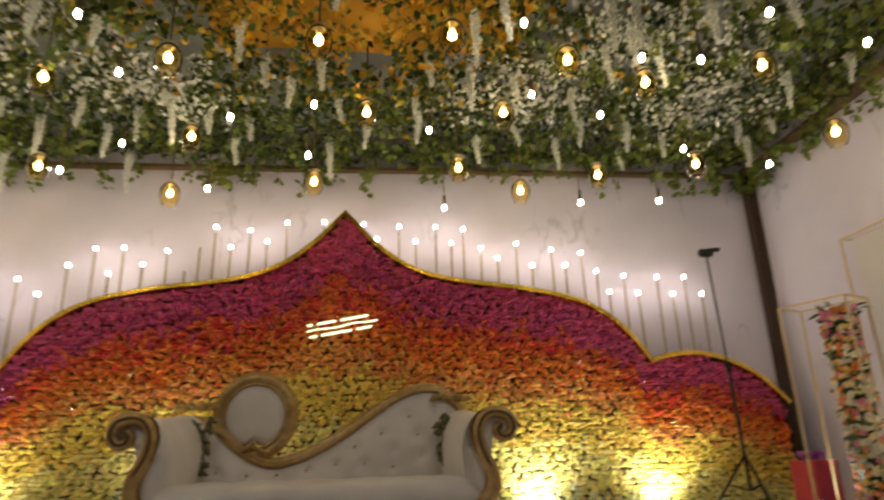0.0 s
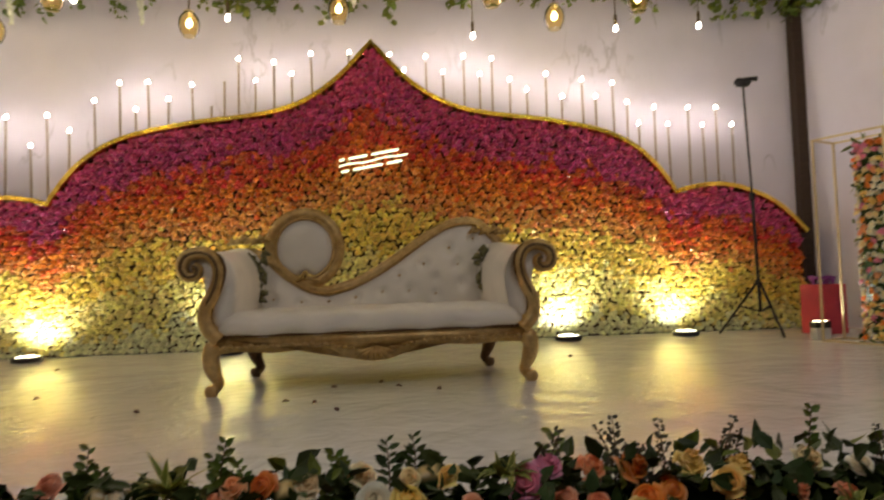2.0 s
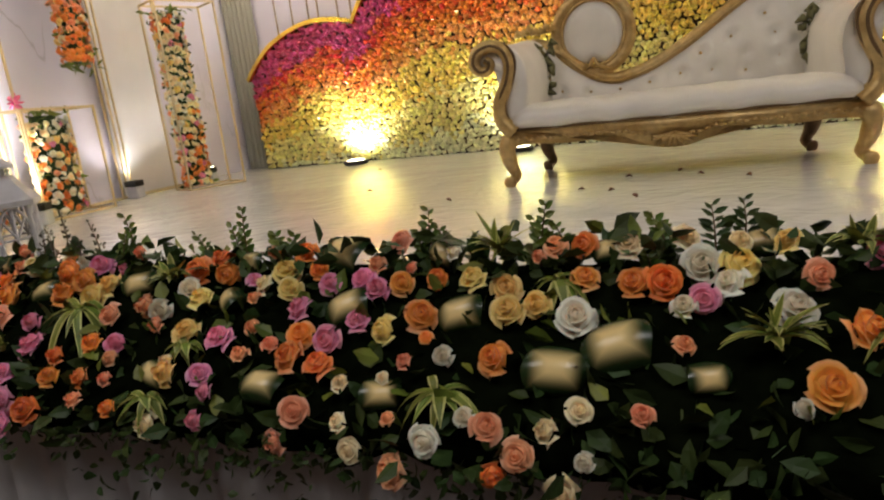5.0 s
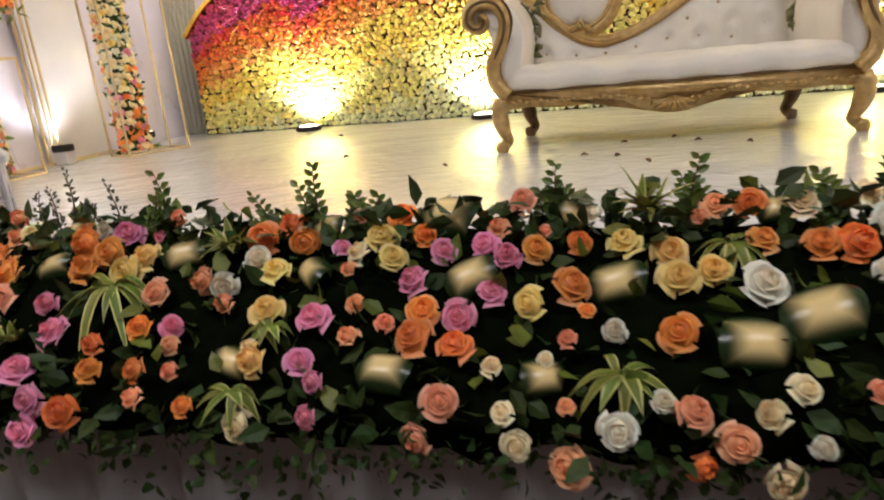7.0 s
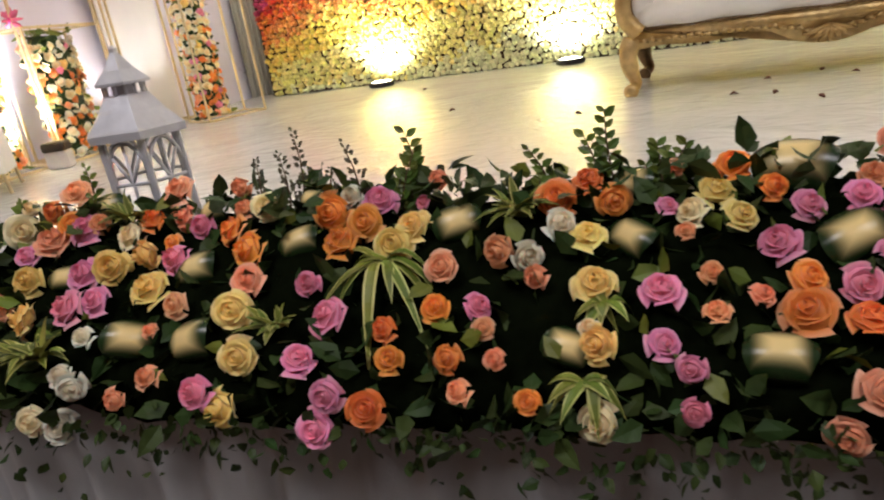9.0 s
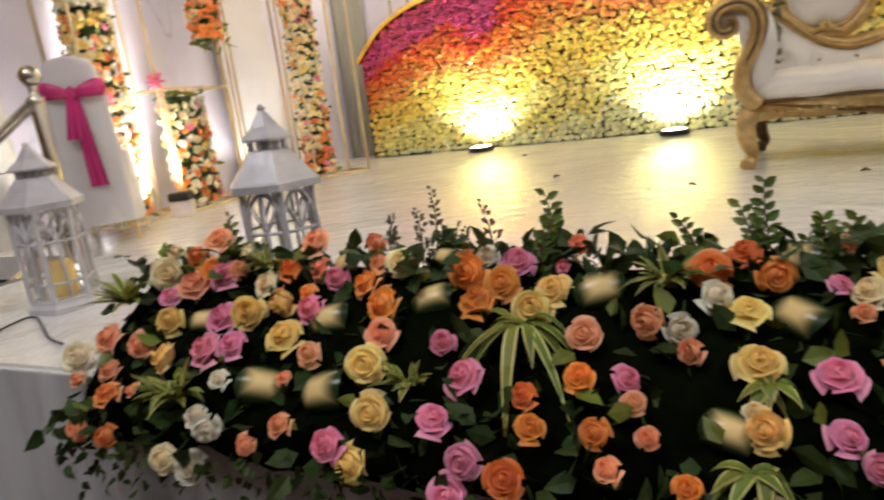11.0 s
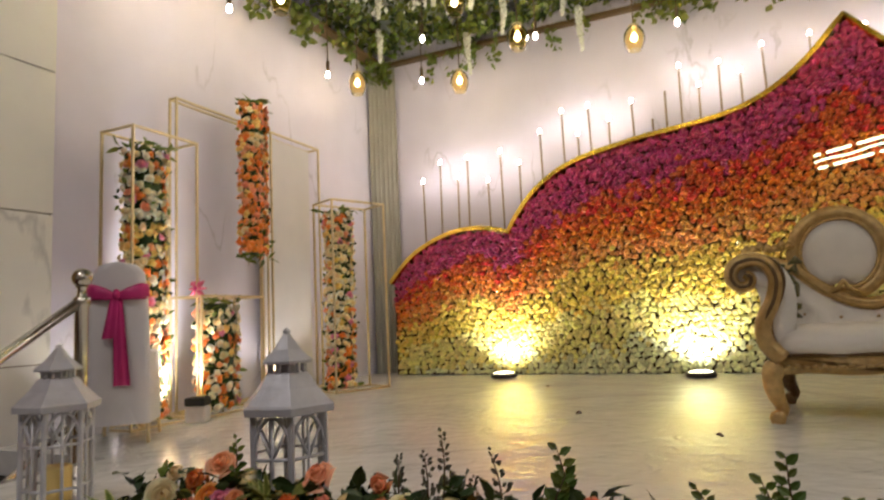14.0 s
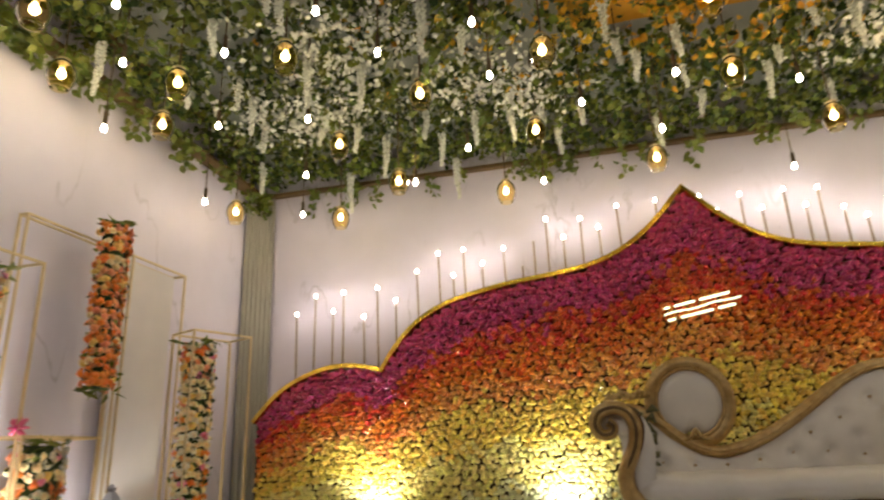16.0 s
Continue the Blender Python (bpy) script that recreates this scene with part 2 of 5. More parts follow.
M_LEAFP = mat("pale_leaf_edge", (0.56, 0.56, 0.17), 0.5, vary=0.2, scale=20, bump=0.05, piece="island", hue=0.02)
M_WISTERIA = mat("white_wisteria", (0.76, 0.78, 0.70), 0.7, vary=0.12, scale=40, bump=0.0, piece="island", hue=0.01)
M_STEM = mat("brown_stem", (0.08, 0.05, 0.02), 0.8, vary=0.2, scale=30)

# the vinyl sheet: long shallow wrinkles
nt = M_VINYL.node_tree
co = nt.nodes.new("ShaderNodeTexCoord")
heights = []
for sc, stretch in ((1.2, (1.0, 1.3, 1)), (7.5, (1.0, 1.25, 1))):
    mp = nt.nodes.new("ShaderNodeMapping")
    mp.inputs["Scale"].default_value = stretch
    nt.links.new(co.outputs["Object"], mp.inputs["Vector"])
    ns = nt.nodes.new("ShaderNodeTexNoise")
    ns.inputs["Scale"].default_value, ns.inputs["Detail"].default_value, ns.inputs["Distortion"].default_value = sc, 2, 1.2
    nt.links.new(mp.outputs["Vector"], ns.inputs["Vector"])
    heights.append(ns)
ad = nt.nodes.new("ShaderNodeMath")
ad.operation = "MULTIPLY_ADD"
ad.inputs[1].default_value = 0.36
nt.links.new(heights[1].outputs["Fac"], ad.inputs[0])
nt.links.new(heights[0].outputs["Fac"], ad.inputs[2])
bp = nt.nodes.new("ShaderNodeBump")
bp.inputs["Strength"].default_value, bp.inputs["Distance"].default_value = 0.65, 0.03
nt.links.new(ad.outputs["Value"], bp.inputs["Height"])
nt.links.new(bp.outputs["Normal"], nt.nodes["Principled BSDF"].inputs["Normal"])

# amber and clear glass of the hanging jars
M_GLASS = bpy.data.materials.new("amber_glass")
M_GLASS.use_nodes = True
gb = M_GLASS.node_tree.nodes["Principled BSDF"]
gb.inputs["Base Color"].default_value = (1.0, 0.86, 0.52, 1)
gb.inputs["Roughness"].default_value = 0.04
gb.inputs["Transmission Weight"].default_value = 1.0
gb.inputs["IOR"].default_value = 1.12


# ---- mesh helpers ----
def part(name, bm, material, parent=None, label="", smooth=True):
    me = bpy.data.meshes.new(name)
    bm.to_mesh(me)
    bm.free()
    me.materials.append(material)
    if smooth:
        me.shade_smooth()
    ob = new(name, me)
    if parent:
        ob.parent = parent
    if label:
        ob["label"] = label
    return ob


def raw(name, verts, faces, material, parent=None, smooth=False):
    me = bpy.data.meshes.new(name)
    me.from_pydata(verts, [], faces)
    me.materials.append(material)
    if smooth:
        me.shade_smooth()
    ob = new(name, me)
    if parent:
        ob.parent = parent
    return ob


def thing(name, label, category, group="", at=(0, 0, 0), rz=0.0):
    ob = new(name)
    ob.empty_display_size = 0.1
    ob.matrix_world = pose(*at, 0, 0, rz)
    return tagged(ob, label, category, group)


def box(bm, c, s, bevel=0.0, m=None):
    made = bmesh.ops.create_cube(bm, size=1.0)["verts"]
    for v in made:
        v.co = Vector((c[0] + v.co.x * s[0], c[1] + v.co.y * s[1], c[2] + v.co.z * s[2]))
    if bevel:
        edges = list({e for v in made for e in v.link_edges})
        made = bmesh.ops.bevel(bm, geom=edges, offset=bevel, segments=2, affect="EDGES")["verts"]
    if m:
        for v in made:
            v.co = m @ v.co
    return bm


def tube(bm, pts, r, seg=8, flat=1.0, closed=False):
    """A tube along pts; r is one radius or one for each point; flat squeezes it across."""
    pts = [Vector(p) for p in pts]
    n = len(pts)
    rings, up = [], Vector((0, 0, 1))
    for i, p in enumerate(pts):
        a = pts[(i - 1) % n] if (closed or i > 0) else p
        b = pts[(i + 1) % n] if (closed or i < n - 1) else p
        d = (b - a).normalized()
        if i == 0:
            side = d.cross(up)
            if side.length < 0.05:
                side = d.cross(Vector((0, 1, 0)))
            side.normalize()
        else:
            side = (side - d * side.dot(d)).normalized()
        other = d.cross(side)
        rr = r[i] if isinstance(r, (list, tuple)) else r
        rings.append([bm.verts.new(p + side * math.cos(2 * math.pi * k / seg) * rr + other * math.sin(2 * math.pi * k / seg) * rr * flat) for k in range(seg)])
    for i in range(n if closed else n - 1):
        a, b = rings[i], rings[(i + 1) % n]
        for k in range(seg):
            bm.faces.new((a[k], a[(k + 1) % seg], b[(k + 1) % seg], b[k]))
    if not closed:
        bm.faces.new(rings[0][::-1])
        bm.faces.new(rings[-1])
    return bm


def lathe(bm, profile, seg=16, at=(0, 0, 0), cap=True):
    rings = []
    for r, z in profile:
        rings.append([bm.verts.new((at[0] + r * math.cos(2 * math.pi * k / seg), at[1] + r * math.sin(2 * math.pi * k / seg), at[2] + z)) for k in range(seg)])
    for a, b in zip(rings, rings[1:]):
        for k in range(seg):
            bm.faces.new((a[k], a[(k + 1) % seg], b[(k + 1) % seg], b[k]))
    if cap:
        bm.faces.new(rings[0][::-1])
        bm.faces.new(rings[-1])
    return bm


def hermite(knots, n):
    """Smooth curve through knots (x, z, slope), n samples a span."""
    out = []
    for (x0, z0, s0), (x1, z1, s1) in zip(knots, knots[1:]):
        h = x1 - x0
        for i in range(n):
            t = i / n
            out.append((x0 + h * t, (2 * t**3 - 3 * t**2 + 1) * z0 + (t**3 - 2 * t**2 + t) * h * s0 + (-2 * t**3 + 3 * t**2) * z1 + (t**3 - t**2) * h * s1))
    out.append(knots[-1][:2])
    return out


def spline(pts, n=8):
    """Catmull-Rom through pts."""
    pts = [Vector(p) for p in pts]
    ext = [pts[0] * 2 - pts[1]] + pts + [pts[-1] * 2 - pts[-2]]
    out = []
    for i in range(1, len(ext) - 2):
        a, b, c, d = ext[i - 1:i + 3]
        for k in range(n):
            t = k / n
            out.append(0.5 * (2 * b + (c - a) * t + (2 * a - 5 * b + 4 * c - d) * t * t + (3 * b - a - 3 * c + d) * t**3))
    out.append(pts[-1])
    return out


def slab(name, lo, hi, material, label="", category=""):
    bm = bmesh.new()
    c = [(a + b) / 2 for a, b in zip(lo, hi)]
    s = [b - a for a, b in zip(lo, hi)]
    box(bm, c, s)
    ob = part(name, bm, material, smooth=False)
    return tagged(ob, label or name.replace("_", " "), category or name.split("_")[0], kind="structure")


# ---- the structure ----
XL, XR, YB, ZC, GZ = -5.25, 3.5, 5.95, 3.32, -0.9
slab("ground", (-9, -7, GZ - 0.1), (7, 7, GZ), M_CARPET, "dark maroon carpeted hall floor", "floor")
bm = bmesh.new()
box(bm, ((-4.34 + XR) / 2, (0.88 + YB) / 2, -0.06), (XR + 4.34, YB - 0.88, 0.12), 0.01)
tagged(part("floor", bm, M_VINYL, smooth=False), "glossy white vinyl sheet with wrinkles on the stage", "floor", kind="structure")
slab("floor_side", (XL, 1.95, -0.12), (-4.34, YB, -0.003), M_VINYL, "white sheet stage floor beside the stairs", "floor")
slab("wall_north", (XL - 0.3, YB, GZ), (XR + 0.3, YB + 0.15, 4.4), M_WALL, "white marble-look stage back wall with dark veins", "wall")
slab("wall_west", (XL - 0.15, 2.24, GZ), (XL, YB, 4.4), M_WALL, "white marble-look side wall with dark veins", "wall")
slab("wall_east", (XR, 1.2, GZ), (XR + 0.15, YB, 4.4), M_WALL, "white marble-look side wall panel", "wall")
slab("wall_hall_west", (-6.1, -7, GZ), (-5.47, 1.715, 4.6), M_MORTAR, "sandstone block wall beside the stairs", "wall")
slab("wall_hall_east", (6.6, -7, GZ), (6.8, 1.2, 4.6), M_HALL, "plain plastered hall wall", "wall")
slab("wall_hall_return", (XR + 0.15, 1.2, GZ), (6.8, 1.35, 4.6), M_HALL, "plain plastered hall wall", "wall")
slab("wall_south", (-6.1, -7.2, GZ), (6.8, -7, 4.6), M_HALL, "plain plastered hall wall", "wall")
slab("ceiling", (-6.1, -7, 4.5), (6.8, 6.1, 4.62), M_HALL, "plain plastered hall ceiling", "ceiling")
PILLAR = slab("pillar", (-5.73, 1.74, GZ), (-5.215, 2.25, 4.5), M_MORTAR, "grey-white marble clad pillar", "pillar")
for k in range(7):
    z0 = GZ + 0.002 + 0.82 * k - 0.35
    z1 = min(z0 + 0.814, 4.49)
    z0 = max(z0, GZ + 0.002)
    for y0, y1 in ((1.722, 1.902), (1.908, 2.252)):
        bm = bmesh.new()
        box(bm, (-5.208, (y0 + y1) / 2, (z0 + z1) / 2), (0.02, y1 - y0, z1 - z0), 0.003)
        part("marble_slab", bm, M_PILLAR, PILLAR, smooth=False)
    bm = bmesh.new()
    box(bm, (-5.47, 1.733, (z0 + z1) / 2), (0.50, 0.02, z1 - z0), 0.003)
    part("marble_slab", bm, M_PILLAR, PILLAR, smooth=False)
slab("baseboard_west", (-5.47, 0.0, GZ), (-5.395, 1.7, 0.02), M_CARPET, "dark maroon dado along the stair wall", "baseboard")
slab("trim_corner_east", (XR - 0.11, YB - 0.1, 0), (XR - 0.003, YB - 0.004, ZC), M_BROWN, "dark brown timber post in the wall corner", "trim")
# stage skirts
for nm, x0, x1, y0 in (("skirt_front", -4.34, XR, 0.88),):
    vs, fs, n = [], [], 900
    for i in range(n + 1):
        x = x0 + (x1 - x0) * i / n
        fold = 0.02 * math.sin(x * 34 + 2 * math.sin(x * 5)) + 0.012 * math.sin(x * 71)
        for z, k in ((0.004, 0.1), (-0.2, 0.7), (-0.55, 1.0), (GZ, 1.2)):
            vs.append((x, y0 - 0.03 + fold * k - 0.03 * k, z))
        if i:
            a, b = (i - 1) * 4, i * 4
            fs += [(a + j, b + j, b + j + 1, a + j + 1) for j in range(3)]
    tagged(raw(nm, vs, fs, M_SKIRT, smooth=True), "pleated white cloth skirt along the stage front", "skirt", kind="structure")
vs, fs, n = [], [], 90
for i in range(n + 1):
    y = 0.88 + 1.07 * i / n
    for z, k in ((0.004, 0.1), (-0.3, 0.8), (GZ, 1.2)):
        vs.append((-4.365 + 0.015 * math.sin(y * 36) * k - 0.02 * k, y, z))
    if i:
        a, b = (i - 1) * 3, i * 3
        fs += [(a + j, a + j + 1, b + j + 1, b + j) for j in range(2)]
tagged(raw("skirt_side", vs, fs, M_SKIRT, smooth=True), "pleated white cloth skirt at the stage side", "skirt", kind="structure")
# stairs down to the hall
stair = tagged(new("stairs"), "dark maroon carpeted stairs beside the stage", "stairs", kind="structure")
for i in range(5):
    bm = bmesh.new()
    top = -0.15 - 0.15 * i
    box(bm, (-4.91, 1.815 - 0.27 * i, (top + GZ) / 2), (0.97, 0.27, top - GZ), 0.012)
    part("step", bm, M_CARPET, stair, smooth=False)
# corner drape
vs, fs, n = [], [], 60
for i in range(n + 1):
    t = i / n
    fold = 0.02 * math.sin(t * 40)
    px, py = XL + 0.02 + 0.24 * t + fold * 0.5, YB - 0.2 + 0.18 * t - abs(fold)
    vs += [(px, py, 0.0), (px, py, ZC)]
    if i:
        a = (i - 1) * 2
        fs.append((a, a + 2, a + 3, a + 1))
drape = raw("drape_west", vs, fs, M_DRAPE, smooth=True)
tagged(drape, "grey-beige pleated drape hanging in the stage corner", "curtain", kind="structure")
# canopy: boards round the edge, a pale lining above, a cloth with amber glow as colour in its middle
bm = bmesh.new()
box(bm, ((XL + XR) / 2, 3.9, ZC + 0.46), (XR - XL - 0.02, 4.06, 0.04))
for c, s in ((((XL + XR) / 2, YB - 0.045, ZC + 0.02), (XR - XL - 0.03, 0.08, 0.04)), ((XL + 0.08, 3.8, ZC + 0.025), (0.15, 4.06, 0.04)), ((XR - 0.08, 3.8, ZC + 0.025), (0.15, 4.06, 0.04))):
    box(bm, c, s, 0.004)
tagged(part("canopy", bm, M_BOARD, smooth=False), "brown plywood canopy frame over the stage", "canopy", kind="structure")
M_LINING = mat("pale_canopy_lining", (0.36, 0.39, 0.36), 0.8, vary=0.15, scale=2, bump=0.2, bscale=12)
# the amber light on the ceiling is put into this cloth's colour
M_AMBER = mat("amber_glow_cloth", (0.72, 0.38, 0.03), 0.7, vary=0.2, scale=4, bump=0.2, bscale=14)


def sagging(name, x0, x1, y0, y1, z, material, label):
    vs, fs, nx, ny = [], [], 40, 24
    for i in range(nx + 1):
        for j in range(ny + 1):
            x, y = x0 + (x1 - x0) * i / nx, y0 + (y1 - y0) * j / ny
            vs.append((x, y, z + 0.03 * math.sin(x * 5 + y) * math.cos(y * 4)))
    for i in range(nx):
        for j in range(ny):
            a = i * (ny + 1) + j
            fs.append((a, a + 1, a + ny + 2, a + ny + 1))
    tagged(raw(name, vs, fs, material, smooth=True), label, "canopy", kind="structure")


sagging("canopy_lining", XL + 0.2, XR - 0.2, 1.9, 5.85, ZC + 0.37, M_LINING, "pale cloth lining above the hanging foliage")
sagging("canopy_cloth", -1.75, 0.55, 2.5, 4.25, ZC + 0.27, M_AMBER, "cloth panel above the hanging foliage, coloured like the amber-lit ceiling")

# ---- the flower wall ----
HALF = hermite([(0, 2.72, -1.35), (0.82, 2.10, -0.27), (1.7, 1.97, -0.2), (2.45, 1.71, -0.75), (2.80, 1.29, -1.7)], 12)
LOBE = hermite([(2.80, 1.29, 0.35), (3.2, 1.36, 0.0), (3.7, 1.22, -0.5), (4.06, 0.90, -1.2)], 10)
EDGE = HALF + LOBE[1:]


def top_at(d):
    d = abs(d)
    for (x0, z0), (x1, z1) in zip(EDGE, EDGE[1:]):
        if x0 <= d <= x1:
            return z0 + (z1 - z0) * (d - x0) / (x1 - x0)
    return 0.0


outline = [(-x, z) for x, z in reversed(EDGE)] + EDGE[1:]
wall_of_flowers = thing("flower_wall", "onion-dome backdrop covered in magenta, orange, yellow and white blossoms", "flower wall", at=(CX, 5.6, 0))
vs, fs = [], []
for x, z in outline:
    vs += [(x, 0.02, 0), (x, 0.02, z - 0.01), (x, 0.12, z - 0.01), (x, 0.12, 0)]
for i in range(len(outline) - 1):
    a, b = 4 * i, 4 * i + 4
    fs += [(a, b, b + 1, a + 1), (a + 1, b + 1, b + 2, a + 2), (a + 2, b + 2, b + 3, a + 3)]
n = 4 * (len(outline) - 1)
fs += [(0, 1, 2, 3), (n + 3, n + 2, n + 1, n)]
raw("backing_board", vs, fs, M_PANELB, wall_of_flowers)
vs, fs = [], []
for i, (x, z) in enumerate(outline):
    a, b = outline[max(i - 1, 0)], outline[min(i + 1, len(outline) - 1)]
    nx, nz = a[1] - b[1], b[0] - a[0]
    k = math.hypot(nx, nz)
    nx, nz = nx / k, nz / k
    for u, v in ((0.0, -0.06), (0.042, -0.05), (0.042, 0.16), (0.0, 0.16)):
        vs.append((x + nx * u, v, z + nz * u))
    if i:
        p, q = 4 * i - 4, 4 * i
        fs += [(p + j, q + j, q + (j + 1) % 4, p + (j + 1) % 4) for j in range(4)]
rim = raw("gold_rim", vs, fs, M_GOLD, wall_of_flowers)
rim["label"] = "shiny gold foil rim"


def blossom(c, r, tilt, turn):
    """Eighteen faces: a small cupped blossom facing the room."""
    out = [(c[0] + tilt[0] * 0.3, c[1] - r * 0.70, c[2] + tilt[1] * 0.3)]
    for k in range(6):
        a = turn + k * math.pi / 3
        w = r * (0.55 + 0.12 * math.sin(k * 2.3 + turn * 5))
        out.append((c[0] + w * math.cos(a) + tilt[0] * 0.2, c[1] - r * (0.95 if k % 2 else 0.55) + 0.2 * r * math.sin(k * 1.7 + turn), c[2] + w * math.sin(a) + tilt[1] * 0.2))
    for k in range(6):
        a = turn + (k + 0.5) * math.pi / 3
        w = r * (0.98 + 0.16 * math.sin(k * 3.1 + turn * 7))
        out.append((c[0] + w * math.cos(a), c[1] + 0.010 + 0.014 * math.sin(k * 2.2 + turn), c[2] + w * math.sin(a)))
    return [(x, y + tilt[0] * 14 * (x - c[0]) + tilt[1] * 14 * (z - c[2]), z) for x, y, z in out]


BLOOM_FACES = []
for k in range(6):
    j = (k + 1) % 6
    BLOOM_FACES += [(0, 1 + k, 1 + j), (1 + k, 7 + k, 1 + j), (1 + j, 7 + k, 7 + j)]


def bloom_colour(f):
    for lim, name in ((0.83, "magenta"), (0.74, "red"), (0.64, "orange"), (0.55, "peach"), (0.38, "yellow"), (0.20, "cream")):
        if f > lim:
            return name
    return "white"


clusters = {k: ([], []) for k in FLOWER}
singles = []
step = 0.048
row = 0
z = 0.03
while z < 2.75:
    x = -4.05 + (row % 2) * step * 0.5
    while x < 4.06:
        px, pz = x + RNG.uniform(-0.013, 0.013), z + RNG.uniform(-0.012, 0.012)
        t = top_at(px)
        if pz < t - 0.004 and abs(px) < 4.04:
            soft = 0.3 * top_at(px - 0.25) + 0.4 * t + 0.3 * top_at(px + 0.25)
            fall = 1.0 - (t - pz) / (0.55 * soft + 0.85) if t < 1.5 else 1.0 - (soft - pz) / (0.25 + soft * 0.98)
            wave = 0.03 * noise.noise(Vector((px * 1.4, pz * 1.4, 3.0))) + 0.05 * noise.noise(Vector((px * 5, pz * 5, 8.0)))
            name = bloom_colour(fall + wave + RNG.gauss(0, 0.022))
            c, r, turn = (px, RNG.uniform(-0.008, 0.008), pz), RNG.uniform(0.025, 0.033), RNG.uniform(0, 6.28)
            r *= 1.12 if name in ("magenta", "red") else 1.03
            tilt = (RNG.gauss(0, 0.022), RNG.gauss(0, 0.022))
            if -1.02 < px < -0.12 and 0.15 < pz < 0.95:
                singles.append((name, c, r, turn))
            else:
                vv, ff = clusters[name]
                k = len(vv)
                vv += blossom(c, r, tilt, turn)
                ff += [tuple(i + k for i in f) for f in BLOOM_FACES]
        x += step
    z += step * 0.87
    row += 1
for name, (vv, ff) in clusters.items():
    ob = raw(name + "_blossoms", vv, ff, M_BLOOM[name], wall_of_flowers)
    ob["kind"] = "stuff"
shared = {}
for name, c, r, turn in singles:
    if name not in shared:
        me = bpy.data.meshes.new("blossom")
        me.from_pydata(blossom((0, 0, 0), 0.029, (0.01, -0.01), 0.4), [], BLOOM_FACES)
        me.materials.append(M_BLOOMP[name])
        shared[name] = me
    ob = new("blossom", shared[name])
    ob.parent = wall_of_flowers
    ob.matrix_basis = Matrix.Translation(c) @ Matrix.Rotation(turn, 4, "Y") @ Matrix.Rotation(0.35 * math.sin(turn * 9), 4, "X")

# the neon name sign, its two lines as plain strokes
sign = thing("neon_sign", "white glowing neon script sign slanting on the flower wall", "sign", at=(CX, 5.5, 1.645), rz=0)
slant = Matrix.Rotation(radians(-10), 4, "Y")
for line, (zz, words) in enumerate(((0.052, (0.05, 0.17, 0.25)), (-0.052, (0.07, 0.27, 0.14)))):
    x = -0.30
    for w in words:
        bm = bmesh.new()
        box(bm, (x + w / 2, 0, zz), (w, 0.012, 0.022), 0.005, slant)
        part("stroke", bm, M_NEON, sign)
        x += w + 0.035
bm = bmesh.new()
tube(bm, [slant @ Vector((-0.31 + 0.62 * i / 12, 0.0, 0.006 * math.sin(i))) for i in range(13)], 0.008, 6)
part("underline", bm, M_NEON, sign)
for sx in (-0.25, 0.25):
    bm = bmesh.new()
    tube(bm, [slant @ Vector((sx, 0.0, 0.0)), slant @ Vector((sx, 0.06, 0.0))], 0.006, 6)
    part("standoff", bm, M_STEEL, sign)

# candles behind the rim
CANDLES_A = [
    (-4.61, 1.95), (-4.41, 2.12), (-4.22, 1.95), (-4.11, 2.13), (-3.9, 1.87), (-3.76, 2.14), (-3.57, 2.0), (-3.35, 2.27),
    (-3.13, 2.43), (-2.99, 2.19), (-2.88, 2.44), (-2.7, 2.28), (-2.49, 2.41), (-2.32, 2.23), (-2.2, 2.46), (-2.07, 2.65),
    (-1.92, 2.45), (-1.75, 2.62), (-1.59, 2.51), (-1.41, 2.7), (-1.06, 2.71),
]
CANDLES_B = [
    (-0.68, 2.69), (-0.55, 2.54), (-0.34, 2.67), (-0.18, 2.52), (0.02, 2.67), (0.17, 2.5), (0.29, 2.65), (0.46, 2.45),
    (0.62, 2.35), (0.81, 2.5), (0.96, 2.28), (1.16, 2.44), (1.29, 2.28), (1.46, 2.41), (1.6, 2.22), (1.71, 2.01), (1.87, 2.17),
    (2.0, 2.0), (2.21, 2.16), (2.35, 1.99), (2.49, 2.16), (2.65, 1.99),
]


def candle(x, z, lit):
    ob = thing("candle_light", "thin taupe candle stick with a small round bulb" if lit else "thin taupe candle stick with an unlit tip", "candle light", "candles behind the flower wall", (x, 5.76, 0))
    low = max(top_at(x - CX) - 0.25, 0.1)
    bm = bmesh.new()
    lean = RNG.uniform(-0.012, 0.012)
    tube(bm, [(lean, 0, low), (lean * 0.5, 0, (low + z) / 2), (0, 0, z - 0.015)], 0.0095, 7)
    part("stick", bm, M_STICK, ob)
    if lit:
        bm = bmesh.new()
        lathe(bm, [(0.004, -0.018), (0.012, -0.010), (0.0165, 0.003), (0.011, 0.017), (0.003, 0.026)], 10, (0, 0, z))
        part("bulb", bm, M_CANDLE, ob)


for i, (x, z) in enumerate(CANDLES_A + CANDLES_B):
    candle(x, z, i not in (13, 14))

